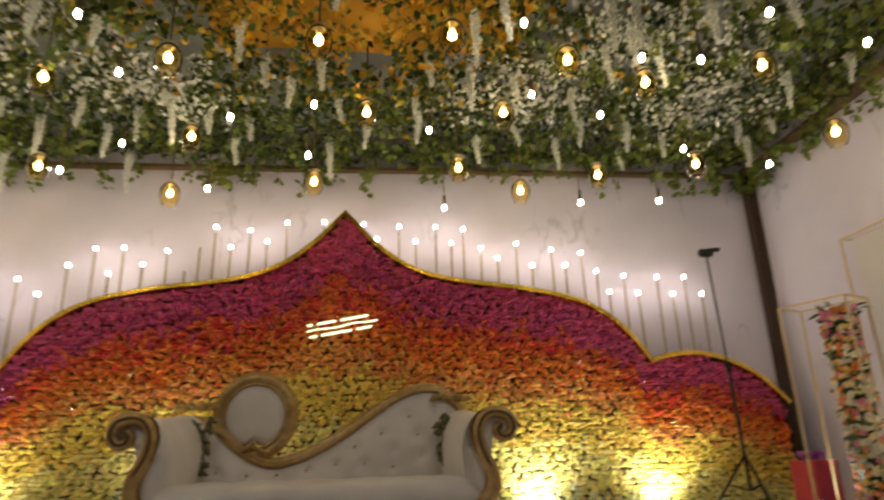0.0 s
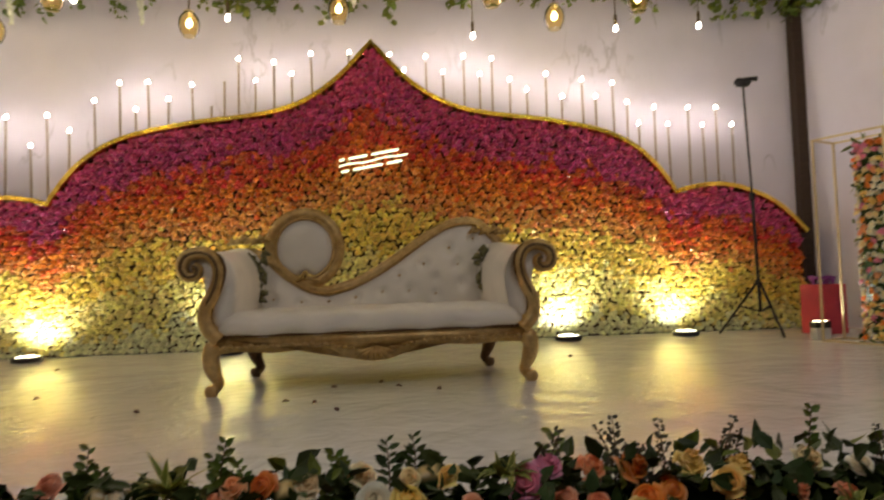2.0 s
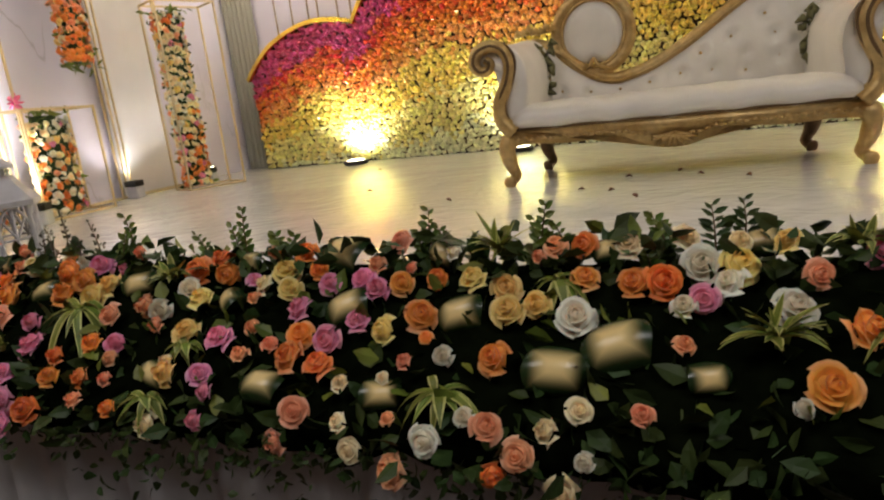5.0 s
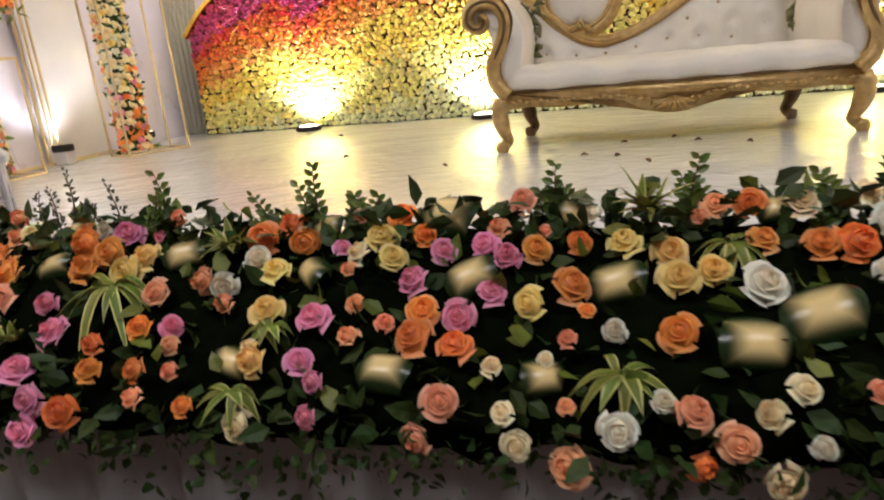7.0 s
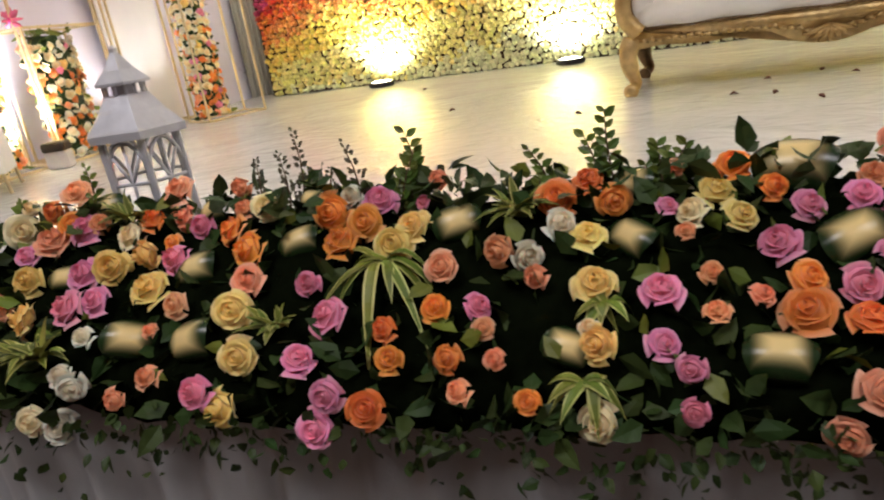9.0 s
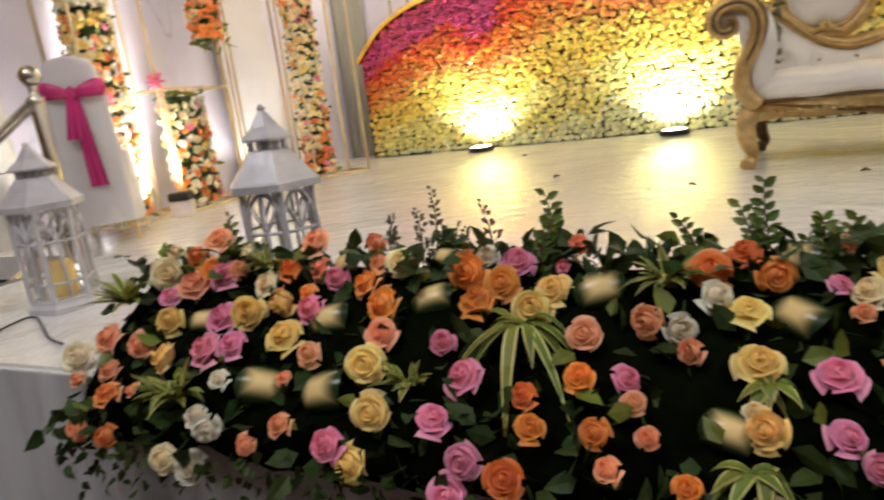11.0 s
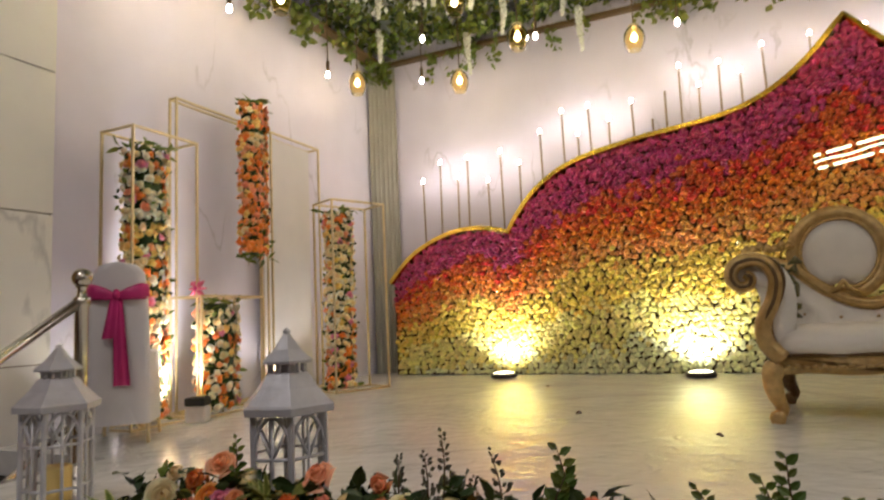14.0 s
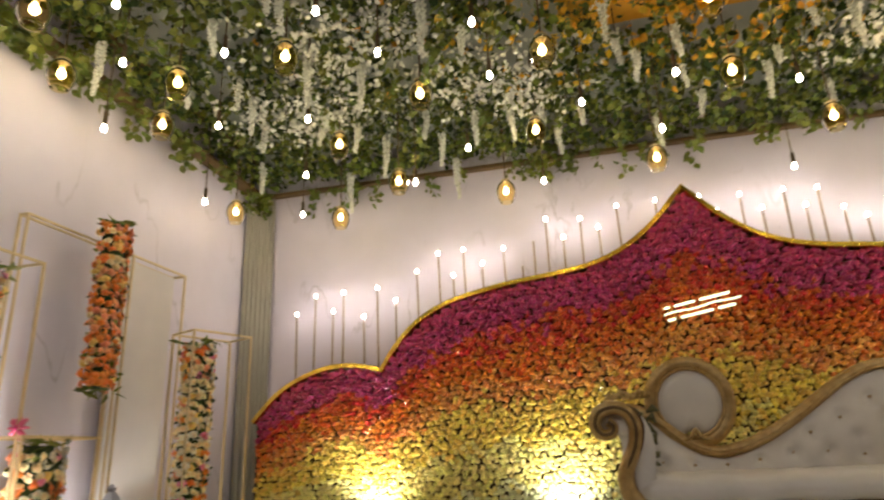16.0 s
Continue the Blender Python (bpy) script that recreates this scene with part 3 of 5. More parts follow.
# floods at the foot of the wall
for fx, fy in FLOODS:
    fl = thing("flood_lamp", "black round floor flood lamp throwing warm light up", "lamp", "floods at the flower wall", (fx, fy, 0))
    bm = bmesh.new()
    lathe(bm, [(0.10, 0.0), (0.115, 0.008), (0.115, 0.03), (0.105, 0.045), (0.09, 0.04)], 24)
    housing = part("housing", bm, M_BLACK, fl)
    bm = bmesh.new()
    lathe(bm, [(0.088, 0.041), (0.05, 0.05), (0.004, 0.053)], 24)
    part("lens", bm, M_LENS, housing)
    bm = bmesh.new()
    tube(bm, spline([(0.0, 0.11, 0.012), (0.03, 0.18, 0.008), (-0.02, 0.26, 0.008)]), 0.006, 6)
    part("cable", bm, M_BLACK, fl)

# ---- the sofa ----
SOFA = thing("chaise_sofa", "cream tufted Victorian sofa with scrolled gilt wood frame", "sofa", at=(-0.823, 3.32, 0), rz=1.8)


def ribbon_solid(bm, poly, y0, y1):
    """An outline in x, z pushed from y0 to y1."""
    a = [bm.verts.new((x, y0, z)) for x, z in poly]
    b = [bm.verts.new((x, y1, z)) for x, z in poly]
    n = len(poly)
    for i in range(n):
        bm.faces.new((a[i], a[(i + 1) % n], b[(i + 1) % n], b[i]))
    fa, fb = bm.faces.new(a[::-1]), bm.faces.new(b)
    bmesh.ops.triangulate(bm, faces=[fa, fb])
    bmesh.ops.recalc_face_normals(bm, faces=bm.faces)
    return bm


# legs
def sofa_leg(x, y, back):
    s = -1 if x < 0 else 1
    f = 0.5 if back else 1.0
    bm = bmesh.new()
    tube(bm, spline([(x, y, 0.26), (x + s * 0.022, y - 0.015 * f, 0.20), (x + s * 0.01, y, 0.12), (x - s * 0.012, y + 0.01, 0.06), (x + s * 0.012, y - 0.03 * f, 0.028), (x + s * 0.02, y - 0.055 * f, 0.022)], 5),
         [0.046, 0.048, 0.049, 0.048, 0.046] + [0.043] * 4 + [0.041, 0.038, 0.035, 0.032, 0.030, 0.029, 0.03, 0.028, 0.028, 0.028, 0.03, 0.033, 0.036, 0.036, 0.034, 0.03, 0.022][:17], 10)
    # front legs in gilt, back legs in the darker gilt
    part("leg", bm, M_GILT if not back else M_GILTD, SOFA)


for lx, ly, bk in ((-0.83, 0.0, False), (0.83, 0.0, False), (-0.72, 0.62, True), (0.72, 0.62, True)):
    sofa_leg(lx, ly, bk)
# carved apron: its lower edge waves and sags in the middle
poly = [(-0.84, 0.300), (0.84, 0.300)]
low = []
for i in range(81):
    x = 0.84 - 1.68 * i / 80
    low.append((x, 0.225 - 0.012 * abs(math.sin(x * 9)) - 0.075 * math.exp(-(x / 0.17)**2) + 0.02 * math.exp(-((abs(x) - 0.25) / 0.05)**2)))
bm = bmesh.new()
ribbon_solid(bm, poly + low, -0.035, 0.03)
for i in range(46):
    x = -0.78 + 1.56 * i / 45
    drop = 0.05 * math.exp(-(x / 0.17)**2)
    a = 0.5 * math.sin(i * 2.1)
    tube(bm, [(x - 0.022, -0.036, 0.25 - drop), (x, -0.05, 0.252 - drop + 0.012 * a), (x + 0.022, -0.036, 0.244 - drop - 0.01 * a)], [0.005, 0.011, 0.004], 6)
for i in range(7):
    a = math.pi * (0.15 + 0.7 * i / 6)
    tube(bm, [(0, -0.045, 0.225), (0.07 * math.cos(a), -0.058, 0.225 - 0.05 * math.sin(a)), (0.12 * math.cos(a), -0.04, 0.225 - 0.075 * math.sin(a))], [0.008, 0.015, 0.006], 6)
part("apron", bm, M_GILT, SOFA, "carved gilt apron with a shell in the middle")
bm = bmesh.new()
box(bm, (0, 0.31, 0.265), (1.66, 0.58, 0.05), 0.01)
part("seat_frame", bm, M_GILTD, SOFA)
bm = bmesh.new()
tube(bm, [(-0.80, -0.038, 0.304), (0, -0.042, 0.303), (0.80, -0.038, 0.304)], 0.007, 8)
part("piping", bm, M_GILTD, SOFA)
# seat cushion
vs, fs = [], []
prof = [(0.02, 0.29), (-0.035, 0.30), (-0.065, 0.33), (-0.07, 0.365), (-0.05, 0.40), (0.0, 0.42), (0.15, 0.43), (0.35, 0.428), (0.58, 0.42), (0.6, 0.29)]
nx = 40
for i in range(nx + 1):
    u = -1 + 2 * i / nx
    sq = 1 - max(0, abs(u) - 0.93) * 3.5
    for y, z in prof:
        vs.append((u * 0.80, y + 0.05 * (1 - sq) * (1 if y < 0.1 else 0), 0.29 + (z - 0.29) * sq + 0.006 * math.sin(i * 0.9 + y * 9)))
m = len(prof)
for i in range(nx):
    for j in range(m):
        a, b = i * m + j, i * m + (j + 1) % m
        fs.append((a, a + m, b + m, b))
fs += [tuple(range(m)), tuple(reversed(range(nx * m, nx * m + m)))]
raw("seat_cushion", vs, fs, M_UPH, SOFA, smooth=True)
# back: top line with the low swoop and the high hump
BACKTOP = hermite([(-0.80, 0.76, -0.1), (-0.62, 0.69, -0.75), (-0.46, 0.555, -0.6), (-0.28, 0.505, 0.1), (0.10, 0.66, 0.62), (0.48, 0.90, 0.42), (0.68, 0.92, -0.25), (0.84, 0.78, -0.9)], 10)


def backtop(x):
    for (x0, z0), (x1, z1) in zip(BACKTOP, BACKTOP[1:]):
        if x0 <= x <= x1:
            return z0 + (z1 - z0) * (x - x0) / (x1 - x0)
    return BACKTOP[-1][1]


TUFTS = [(-0.62, 0.47), (-0.45, 0.45), (-0.28, 0.45), (-0.11, 0.47), (0.06, 0.50), (0.17, 0.60), (0.23, 0.50), (0.33, 0.67), (0.40, 0.57), (0.40, 0.48), (0.50, 0.77), (0.55, 0.66), (0.57, 0.54), (0.66, 0.83), (0.69, 0.73), (0.71, 0.62), (0.72, 0.5)]
vs, fs = [], []
nx, nz = 90, 22
for i in range(nx + 1):
    x = -0.80 + 1.62 * i / nx
    t = backtop(x)
    for j in range(nz + 1):
        f = j / nz
        z = 0.30 + (t - 0.30) * f
        dip = sum(0.028 * math.exp(-((x - tx)**2 + (z - tz)**2) / 0.0011) for tx, tz in TUFTS)
        puff = 0.035 * math.sin(math.pi * min(1, f * 1.05))**0.6 if 0 < f < 1 else 0
        vs.append((x, 0.60 + 0.07 * f - puff + dip, z))
for i in range(nx):
    for j in range(nz):
        a = i * (nz + 1) + j
        fs.append((a, a + nz + 1, a + nz + 2, a + 1))
k = len(vs)
for i in range(nx + 1):
    x = -0.80 + 1.62 * i / nx
    vs += [(x, 0.70, 0.30), (x, 0.73, backtop(x))]
for i in range(nx):
    a = k + 2 * i
    fs.append((a, a + 1, a + 3, a + 2))
    p = i * (nz + 1) + nz
    fs.append((p, p + nz + 1, a + 3, a + 1))
BACK = raw("backrest", vs, fs, M_UPH, SOFA, smooth=True)
for tx, tz in TUFTS:
    bm = bmesh.new()
    f = (tz - 0.3) / (backtop(tx) - 0.3)
    bmesh.ops.create_uvsphere(bm, u_segments=8, v_segments=5, radius=0.009)
    for v in bm.verts:
        v.co = Vector((v.co.x + tx, v.co.y * 0.6 + 0.603 + 0.07 * f - 0.01, v.co.z + tz))
    part("button", bm, M_GILT, BACK)
bm = bmesh.new()
line = [(x, 0.665 + 0.03 * min(1, max(0, (z - 0.45) * 2)), z + 0.012) for x, z in BACKTOP]
tube(bm, line, 0.036, 10)
tube(bm, [(x, y - 0.034, z - 0.012) for x, y, z in line], 0.011, 6)
part("back_frame", bm, M_GILT, SOFA, "gilt top rail in a long swoop")
# the round medallion
MC = Vector((-0.425, 0.68, 0.79))
bm = bmesh.new()
ring = [MC + Vector((0.215 * math.cos(a), 0, 0.225 * math.sin(a))) for a in [2 * math.pi * i / 36 for i in range(36)]]
tube(bm, ring, 0.036, 10, closed=True)
tube(bm, [MC + (p - MC) * 0.85 + Vector((0, -0.024, 0)) for p in ring], 0.011, 6, closed=True)
tube(bm, [MC + (p - MC) * 1.12 + Vector((0, -0.012, 0)) for p in ring], 0.010, 6, closed=True)
MED = part("medallion_frame", bm, M_GILT, SOFA, "round gilt medallion frame")
bm = bmesh.new()
prof = [MC + Vector((0.183 * math.cos(a), 0, 0.19 * math.sin(a))) for a in [2 * math.pi * i / 40 for i in range(40)]]
prev = None
for s, y in ((1.0, 0.0), (0.93, -0.022), (0.7, -0.038), (0.35, -0.045), (0.02, -0.047)):
    cur = []
    for i, p in enumerate(prof):
        d = p - MC
        notch = 0.035 * math.exp(-((i - 30) / 1.6)**2) if s > 0.6 else 0.0
        cur.append(bm.verts.new(MC + d * s + Vector((0, y, notch))))
    if prev:
        for i in range(40):
            bm.faces.new((prev[i], prev[(i + 1) % 40], cur[(i + 1) % 40], cur[i]))
    prev = cur
bm.faces.new(prev)
part("medallion_pad", bm, M_UPH, MED)
bm = bmesh.new()
tube(bm, spline([MC + Vector((-0.09, -0.03, -0.21)), MC + Vector((-0.03, -0.05, -0.19)), MC + Vector((0, -0.05, -0.15)), MC + Vector((0.03, -0.05, -0.19)), MC + Vector((0.09, -0.03, -0.21))], 6), 0.012, 6)
part("medallion_crest", bm, M_GILT, MED)


# scrolled arms
def arm(s):
    face = spline([(0.80, 0.29), (0.86, 0.36), (0.865, 0.45), (0.815, 0.56), (0.80, 0.65), (0.83, 0.72), (0.89, 0.745), (0.96, 0.725), (0.985, 0.67), (0.96, 0.625), (0.915, 0.625), (0.90, 0.66), (0.925, 0.68)], 6)
    face = [(s * p[0], p[1]) for p in [(v[0], v[1]) for v in [Vector((a[0], a[1], 0)) for a in face]]]
    n = len(face)
    bm = bmesh.new()
    rad = [0.056 - 0.014 * min(1, i / 20) - 0.014 * max(0, (i - 40) / (n - 40)) for i in range(n)]
    tube(bm, [(x, -0.03, z) for x, z in face], rad, 10, 0.8)
    scroll = part("arm_scroll", bm, M_GILT, SOFA, "gilt scrolled arm front")
    bm = bmesh.new()
    tube(bm, [(x - s * 0.0, -0.068, z) for x, z in face], 0.009, 6)
    tube(bm, [(x - s * 0.034, -0.045, z + 0.01) for x, z in face[:46]], 0.007, 6)
    part("arm_groove", bm, M_GILTD, scroll)
    # padded body running back
    prof = spline([(0.74, 0.30), (0.735, 0.42), (0.72, 0.55), (0.74, 0.66), (0.80, 0.735), (0.88, 0.755), (0.95, 0.735), (0.975, 0.68), (0.94, 0.64), (0.89, 0.63), (0.87, 0.55), (0.88, 0.42), (0.86, 0.30)], 4)
    vs, fs = [], []
    m = len(prof)
    ny = 10
    for j in range(ny + 1):
        t = j / ny
        y = -0.02 + 0.66 * t
        lift = 0.05 * t * t
        for p in prof:
            vs.append((s * (p[0] - 0.05 * t), y, p[1] + lift * max(0, p[1] - 0.3) * 2))
    for j in range(ny):
        for i in range(m):
            a, b = j * m + i, j * m + (i + 1) % m
            fs.append((a, b, b + m, a + m) if s > 0 else (a, a + m, b + m, b))
    fs += [tuple(range(m)), tuple(range(ny * m, ny * m + m))]
    raw("arm_pad", vs, fs, M_UPH, SOFA, smooth=True)


arm(-1)
arm(1)
# carved leaf sprays where the arms meet the back
for s in (-1, 1):
    bm = bmesh.new()
    for i in range(22):
        bx, bz = s * (0.705 + 0.03 * math.sin(i * 1.7)), 0.46 + 0.0135 * i
        a = i * 2.4
        tube(bm, [(bx, 0.55, bz), (bx + 0.03 * math.cos(a), 0.515, bz + 0.02), (bx + 0.06 * math.cos(a), 0.53, bz + 0.03 * math.sin(a))], [0.010, 0.032, 0.007], 7, 0.7)
    part("carved_leaves", bm, mat("green_gilt", (0.17, 0.16, 0.07), 0.5, 0.4, vary=0.4, scale=30), SOFA, "green-gold carved leaf spray")
    bm = bmesh.new()
    for i in range(7):
        bx, bz = s * (0.66 + 0.035 * i), 0.80 + (0.03 if s < 0 else 0.06) + 0.012 * math.sin(i * 2)
        tube(bm, [(bx - 0.03, 0.66, bz), (bx, 0.64, bz + 0.025), (bx + 0.035, 0.66, bz + 0.01)], [0.006, 0.024, 0.006], 6)
    part("carved_leaves", bm, M_GILT, SOFA)

# ---- leaves and blossoms, shared shapes ----
def leaf_cloud(name, spots, material, parent=None, size=(0.05, 0.08), narrow=0.42, droop=0.6):
    """Creased leaves at the spots, each hanging or reaching its own way."""
    vs, fs = [], []
    for p in spots:
        s = RNG.uniform(*size)
        d = Vector((RNG.gauss(0, 1), RNG.gauss(0, 1), RNG.gauss(-droop, 0.6))).normalized()
        side = d.cross(Vector((RNG.gauss(0, 1), RNG.gauss(0, 1), RNG.gauss(0, 1)))).normalized()
        up = side.cross(d)
        b = Vector(p)
        k = len(vs)
        w, c = side * s * narrow, up * s
        m1, m2 = b + d * s * 0.33 - c * 0.02, b + d * s * 0.68 - c * 0.05
        vs += [b, m1 + w + c * 0.08, m2 + w * 0.72 + c * 0.03, b + d * s - c * 0.16, m2 - w * 0.72 + c * 0.03, m1 - w + c * 0.08, m1, m2]
        fs += [(k, k + 1, k + 6), (k + 1, k + 2, k + 7, k + 6), (k + 2, k + 3, k + 7), (k + 3, k + 4, k + 7), (k + 4, k + 5, k + 6, k + 7), (k + 5, k, k + 6)]
    ob = raw(name, vs, fs, material, parent)
    ob["kind"] = "stuff"
    return ob


def rose_mesh(name, material, seed, petals, cols, rows, openness):
    """Petals in a spiral, the inner ones furled, the outer ones curling out to a point; radius about 1."""
    rng = random.Random(seed)
    vs, fs = [], []
    for k in range(petals):
        f = k / (petals - 1)
        a0 = k * 2.399 + rng.uniform(-0.25, 0.25)
        half = 1.35 - 0.5 * f
        foot, rad = 0.06 + 0.16 * f, 0.10 + 0.90 * openness * f**0.8
        tall = 0.80 - 0.30 * f + rng.uniform(-0.06, 0.06)
        curl = rng.uniform(0.6, 1.3) * f
        base = len(vs)
        for j in range(rows):
            v = j / (rows - 1)
            for i in range(cols):
                u = -1 + 2 * i / (cols - 1)
                rim = 1 - 0.30 * abs(u)**2.2 * v + 0.05 * rng.uniform(-1, 1) * v
                lip = max(0.0, v - 0.6) / 0.4
                r = foot + (rad - foot) * v**(0.5 + 0.25 * (1 - f)) + 0.16 * curl * lip * lip
                a = a0 + u * half * (0.45 + 0.55 * v**0.7) * (1 - 0.22 * v * v * f) + 0.3 * (1 - f) * v
                z = tall * v * rim - 0.22 * curl * lip * lip * (0.5 + 0.7 * abs(u)) - 0.34 * f
                vs.append((r * math.cos(a), r * math.sin(a), z - 0.2))
        for j in range(rows - 1):
            for i in range(cols - 1):
                a = base + j * cols + i
                fs.append((a, a + 1, a + cols + 1, a + cols))
    # the packed heart that the petals wrap
    n, k = 10, len(vs)
    heart = [(0.02, 0.44)] + [((0.08 + 0.84 * openness * f**0.8), 0.46 - 0.62 * f) for f in (0.15, 0.4, 0.65, 0.85)]
    for r, z in heart:
        vs += [(r * math.cos(2 * math.pi * i / n), r * math.sin(2 * math.pi * i / n), z - 0.10) for i in range(n)]
    for j in range(len(heart) - 1):
        fs += [(k + j * n + i, k + (j + 1) * n + i, k + (j + 1) * n + (i + 1) % n, k + j * n + (i + 1) % n) for i in range(n)]
    me = bpy.data.meshes.new(name)
    me.from_pydata(vs, [], fs)
    me.materials.append(material)
    me.shade_smooth()
    return me


BIG = {k: [rose_mesh("rose", M_ROSE[k], 10 + i, 17, 5, 6, (0.92, 0.8, 0.62)[i]) for i in range(3)] for k in ROSE}
SMALL = {k: rose_mesh("rose", M_ROSE[k], 31, 7, 3, 3, 0.9) for k in ROSE}


def set_rose(mesh, parent, place, r, normal, rng=RNG):
    ob = new("rose", mesh)
    ob.parent = parent
    q = Vector(normal).normalized().to_track_quat("Z", "Y").to_matrix().to_4x4()
    ob.matrix_basis = Matrix.Translation(place) @ q @ Matrix.Rotation(rng.uniform(0, 6.28), 4, "Z") @ Matrix.Scale(r, 4)
    return ob


# ---- the flower bed along the stage front ----
BED = thing("flower_bed", "long bed of orange, pink, yellow and white roses with dark foliage", "flower arrangement")
# the roses: place along the bed, distance up its slope, radius
ORANGE_WEST = [
    (-2.91, 0.04, 0.028), (-2.89, 0.32, 0.025), (-2.89, -0.04, 0.025), (-2.82, 0.29, 0.026), (-2.62, 0.29, 0.024),
    (-2.55, 0.24, 0.016), (-2.43, 0.26, 0.027), (-2.38, 0.22, 0.033), (-2.23, 0.28, 0.032), (-2.20, 0.23, 0.030),
    (-2.16, 0.26, 0.028), (-2.10, -0.02, 0.032), (-2.09, 0.09, 0.020), (-2.07, 0.05, 0.025), (-2.01, 0.12, 0.022),
    (-1.98, 0.05, 0.024), (-1.86, -0.00, 0.020), (-1.83, 0.28, 0.031), (-1.78, 0.31, 0.024), (-1.74, 0.27, 0.024),
    (-1.56, 0.32, 0.033),
]
ORANGE_EAST = [
    (-1.51, 0.28, 0.025), (-1.50, 0.11, 0.041), (-1.49, 0.15, 0.030), (-1.43, 0.10, 0.033), (-1.31, 0.25, 0.027),
    (-1.25, 0.19, 0.035), (-1.24, 0.26, 0.025), (-1.23, 0.15, 0.015), (-1.10, 0.12, 0.034), (-1.08, -0.06, 0.029),
    (-0.97, 0.32, 0.028), (-0.96, 0.26, 0.028), (-0.88, 0.25, 0.032), (-0.83, 0.25, 0.039), (-0.61, 0.10, 0.052),
    (-0.55, 0.18, 0.036), (-0.29, 0.26, 0.033), (-0.29, 0.32, 0.042), (-0.24, 0.27, 0.029), (-0.17, 0.16, 0.045),
    (-0.14, 0.22, 0.041),
]
YELLOW = [
    (-2.86, 0.18, 0.029), (-2.82, 0.11, 0.031), (-2.67, 0.20, 0.032), (-2.60, 0.22, 0.030), (-2.56, 0.16, 0.035),
    (-2.37, 0.12, 0.029), (-2.35, -0.03, 0.034), (-2.33, 0.05, 0.032), (-2.10, 0.22, 0.029), (-2.07, 0.25, 0.028),
    (-1.78, 0.22, 0.025), (-1.77, 0.15, 0.028), (-1.77, 0.07, 0.031), (-1.59, 0.28, 0.034), (-1.56, 0.24, 0.029),
    (-1.32, 0.16, 0.031), (-1.17, 0.26, 0.033), (-1.10, 0.24, 0.033), (-1.09, 0.20, 0.036), (-1.04, 0.21, 0.030),
    (-0.71, 0.28, 0.037), (-0.64, 0.32, 0.026), (-0.49, 0.10, 0.040), (-0.39, 0.10, 0.033), (-0.36, 0.22, 0.044),
    (-0.32, 0.18, 0.037), (-0.31, 0.24, 0.030), (-0.18, 0.32, 0.037), (-0.13, 0.28, 0.035), (-0.09, 0.31, 0.031),
]
PINK_WEST = [
    (-2.90, 0.23, 0.020), (-2.78, 0.28, 0.031), (-2.73, 0.13, 0.032), (-2.73, 0.19, 0.029), (-2.67, 0.14, 0.026),
    (-2.53, 0.21, 0.027), (-2.50, 0.27, 0.022), (-2.39, -0.00, 0.031), (-2.24, 0.16, 0.020), (-2.22, 0.05, 0.030),
    (-2.19, 0.11, 0.029), (-2.19, -0.06, 0.032), (-2.16, 0.00, 0.027), (-2.14, 0.30, 0.027), (-2.06, 0.29, 0.012),
    (-1.94, 0.12, 0.020), (-1.68, 0.14, 0.034),
]
PINK_EAST = [
    (-1.68, 0.07, 0.031), (-1.66, 0.26, 0.019), (-1.65, 0.04, 0.027), (-1.65, -0.01, 0.026), (-1.52, 0.20, 0.034),
    (-1.47, 0.25, 0.026), (-1.43, 0.14, 0.030), (-1.40, 0.26, 0.029), (-1.38, 0.18, 0.028), (-1.36, 0.24, 0.029),
    (-0.77, 0.22, 0.027), (-0.50, 0.30, 0.039), (-0.45, 0.33, 0.033), (-0.43, 0.24, 0.040), (-0.41, 0.19, 0.022),
    (-0.21, 0.22, 0.036),
]
SALMON_WEST = [
    (-3.01, 0.06, 0.019), (-3.00, 0.14, 0.030), (-2.96, -0.03, 0.026), (-2.94, 0.08, 0.026), (-2.90, 0.13, 0.026),
    (-2.85, 0.26, 0.035), (-2.85, 0.05, 0.017), (-2.83, 0.36, 0.027), (-2.75, 0.29, 0.020), (-2.58, 0.35, 0.029),
    (-2.55, -0.02, 0.021), (-2.55, 0.29, 0.023), (-2.52, 0.09, 0.014), (-2.49, 0.13, 0.021), (-2.49, 0.02, 0.024),
    (-2.44, 0.34, 0.019), (-2.42, 0.30, 0.019), (-2.36, 0.17, 0.026), (-2.04, 0.33, 0.016), (-2.01, 0.18, 0.023),
    (-1.96, 0.01, 0.021), (-1.93, 0.09, 0.015), (-1.92, 0.20, 0.025), (-1.91, 0.05, 0.018),
]
SALMON_EAST = [
    (-1.86, 0.16, 0.018), (-1.64, 0.32, 0.017), (-1.64, 0.22, 0.018), (-1.61, 0.11, 0.023), (-1.61, 0.16, 0.020),
    (-1.55, 0.13, 0.021), (-1.48, -0.04, 0.033), (-1.44, 0.02, 0.036), (-1.38, 0.29, 0.025), (-1.34, 0.34, 0.027),
    (-1.30, 0.28, 0.015), (-1.26, 0.02, 0.019), (-1.26, -0.07, 0.044), (-1.26, 0.11, 0.019), (-1.09, 0.02, 0.035),
    (-1.05, 0.30, 0.017), (-1.04, -0.02, 0.034), (-1.02, 0.32, 0.026), (-0.86, 0.05, 0.025), (-0.80, 0.15, 0.021),
    (-0.60, 0.26, 0.027), (-0.44, 0.27, 0.029), (-0.38, 0.26, 0.023), (-0.37, 0.32, 0.035),
]
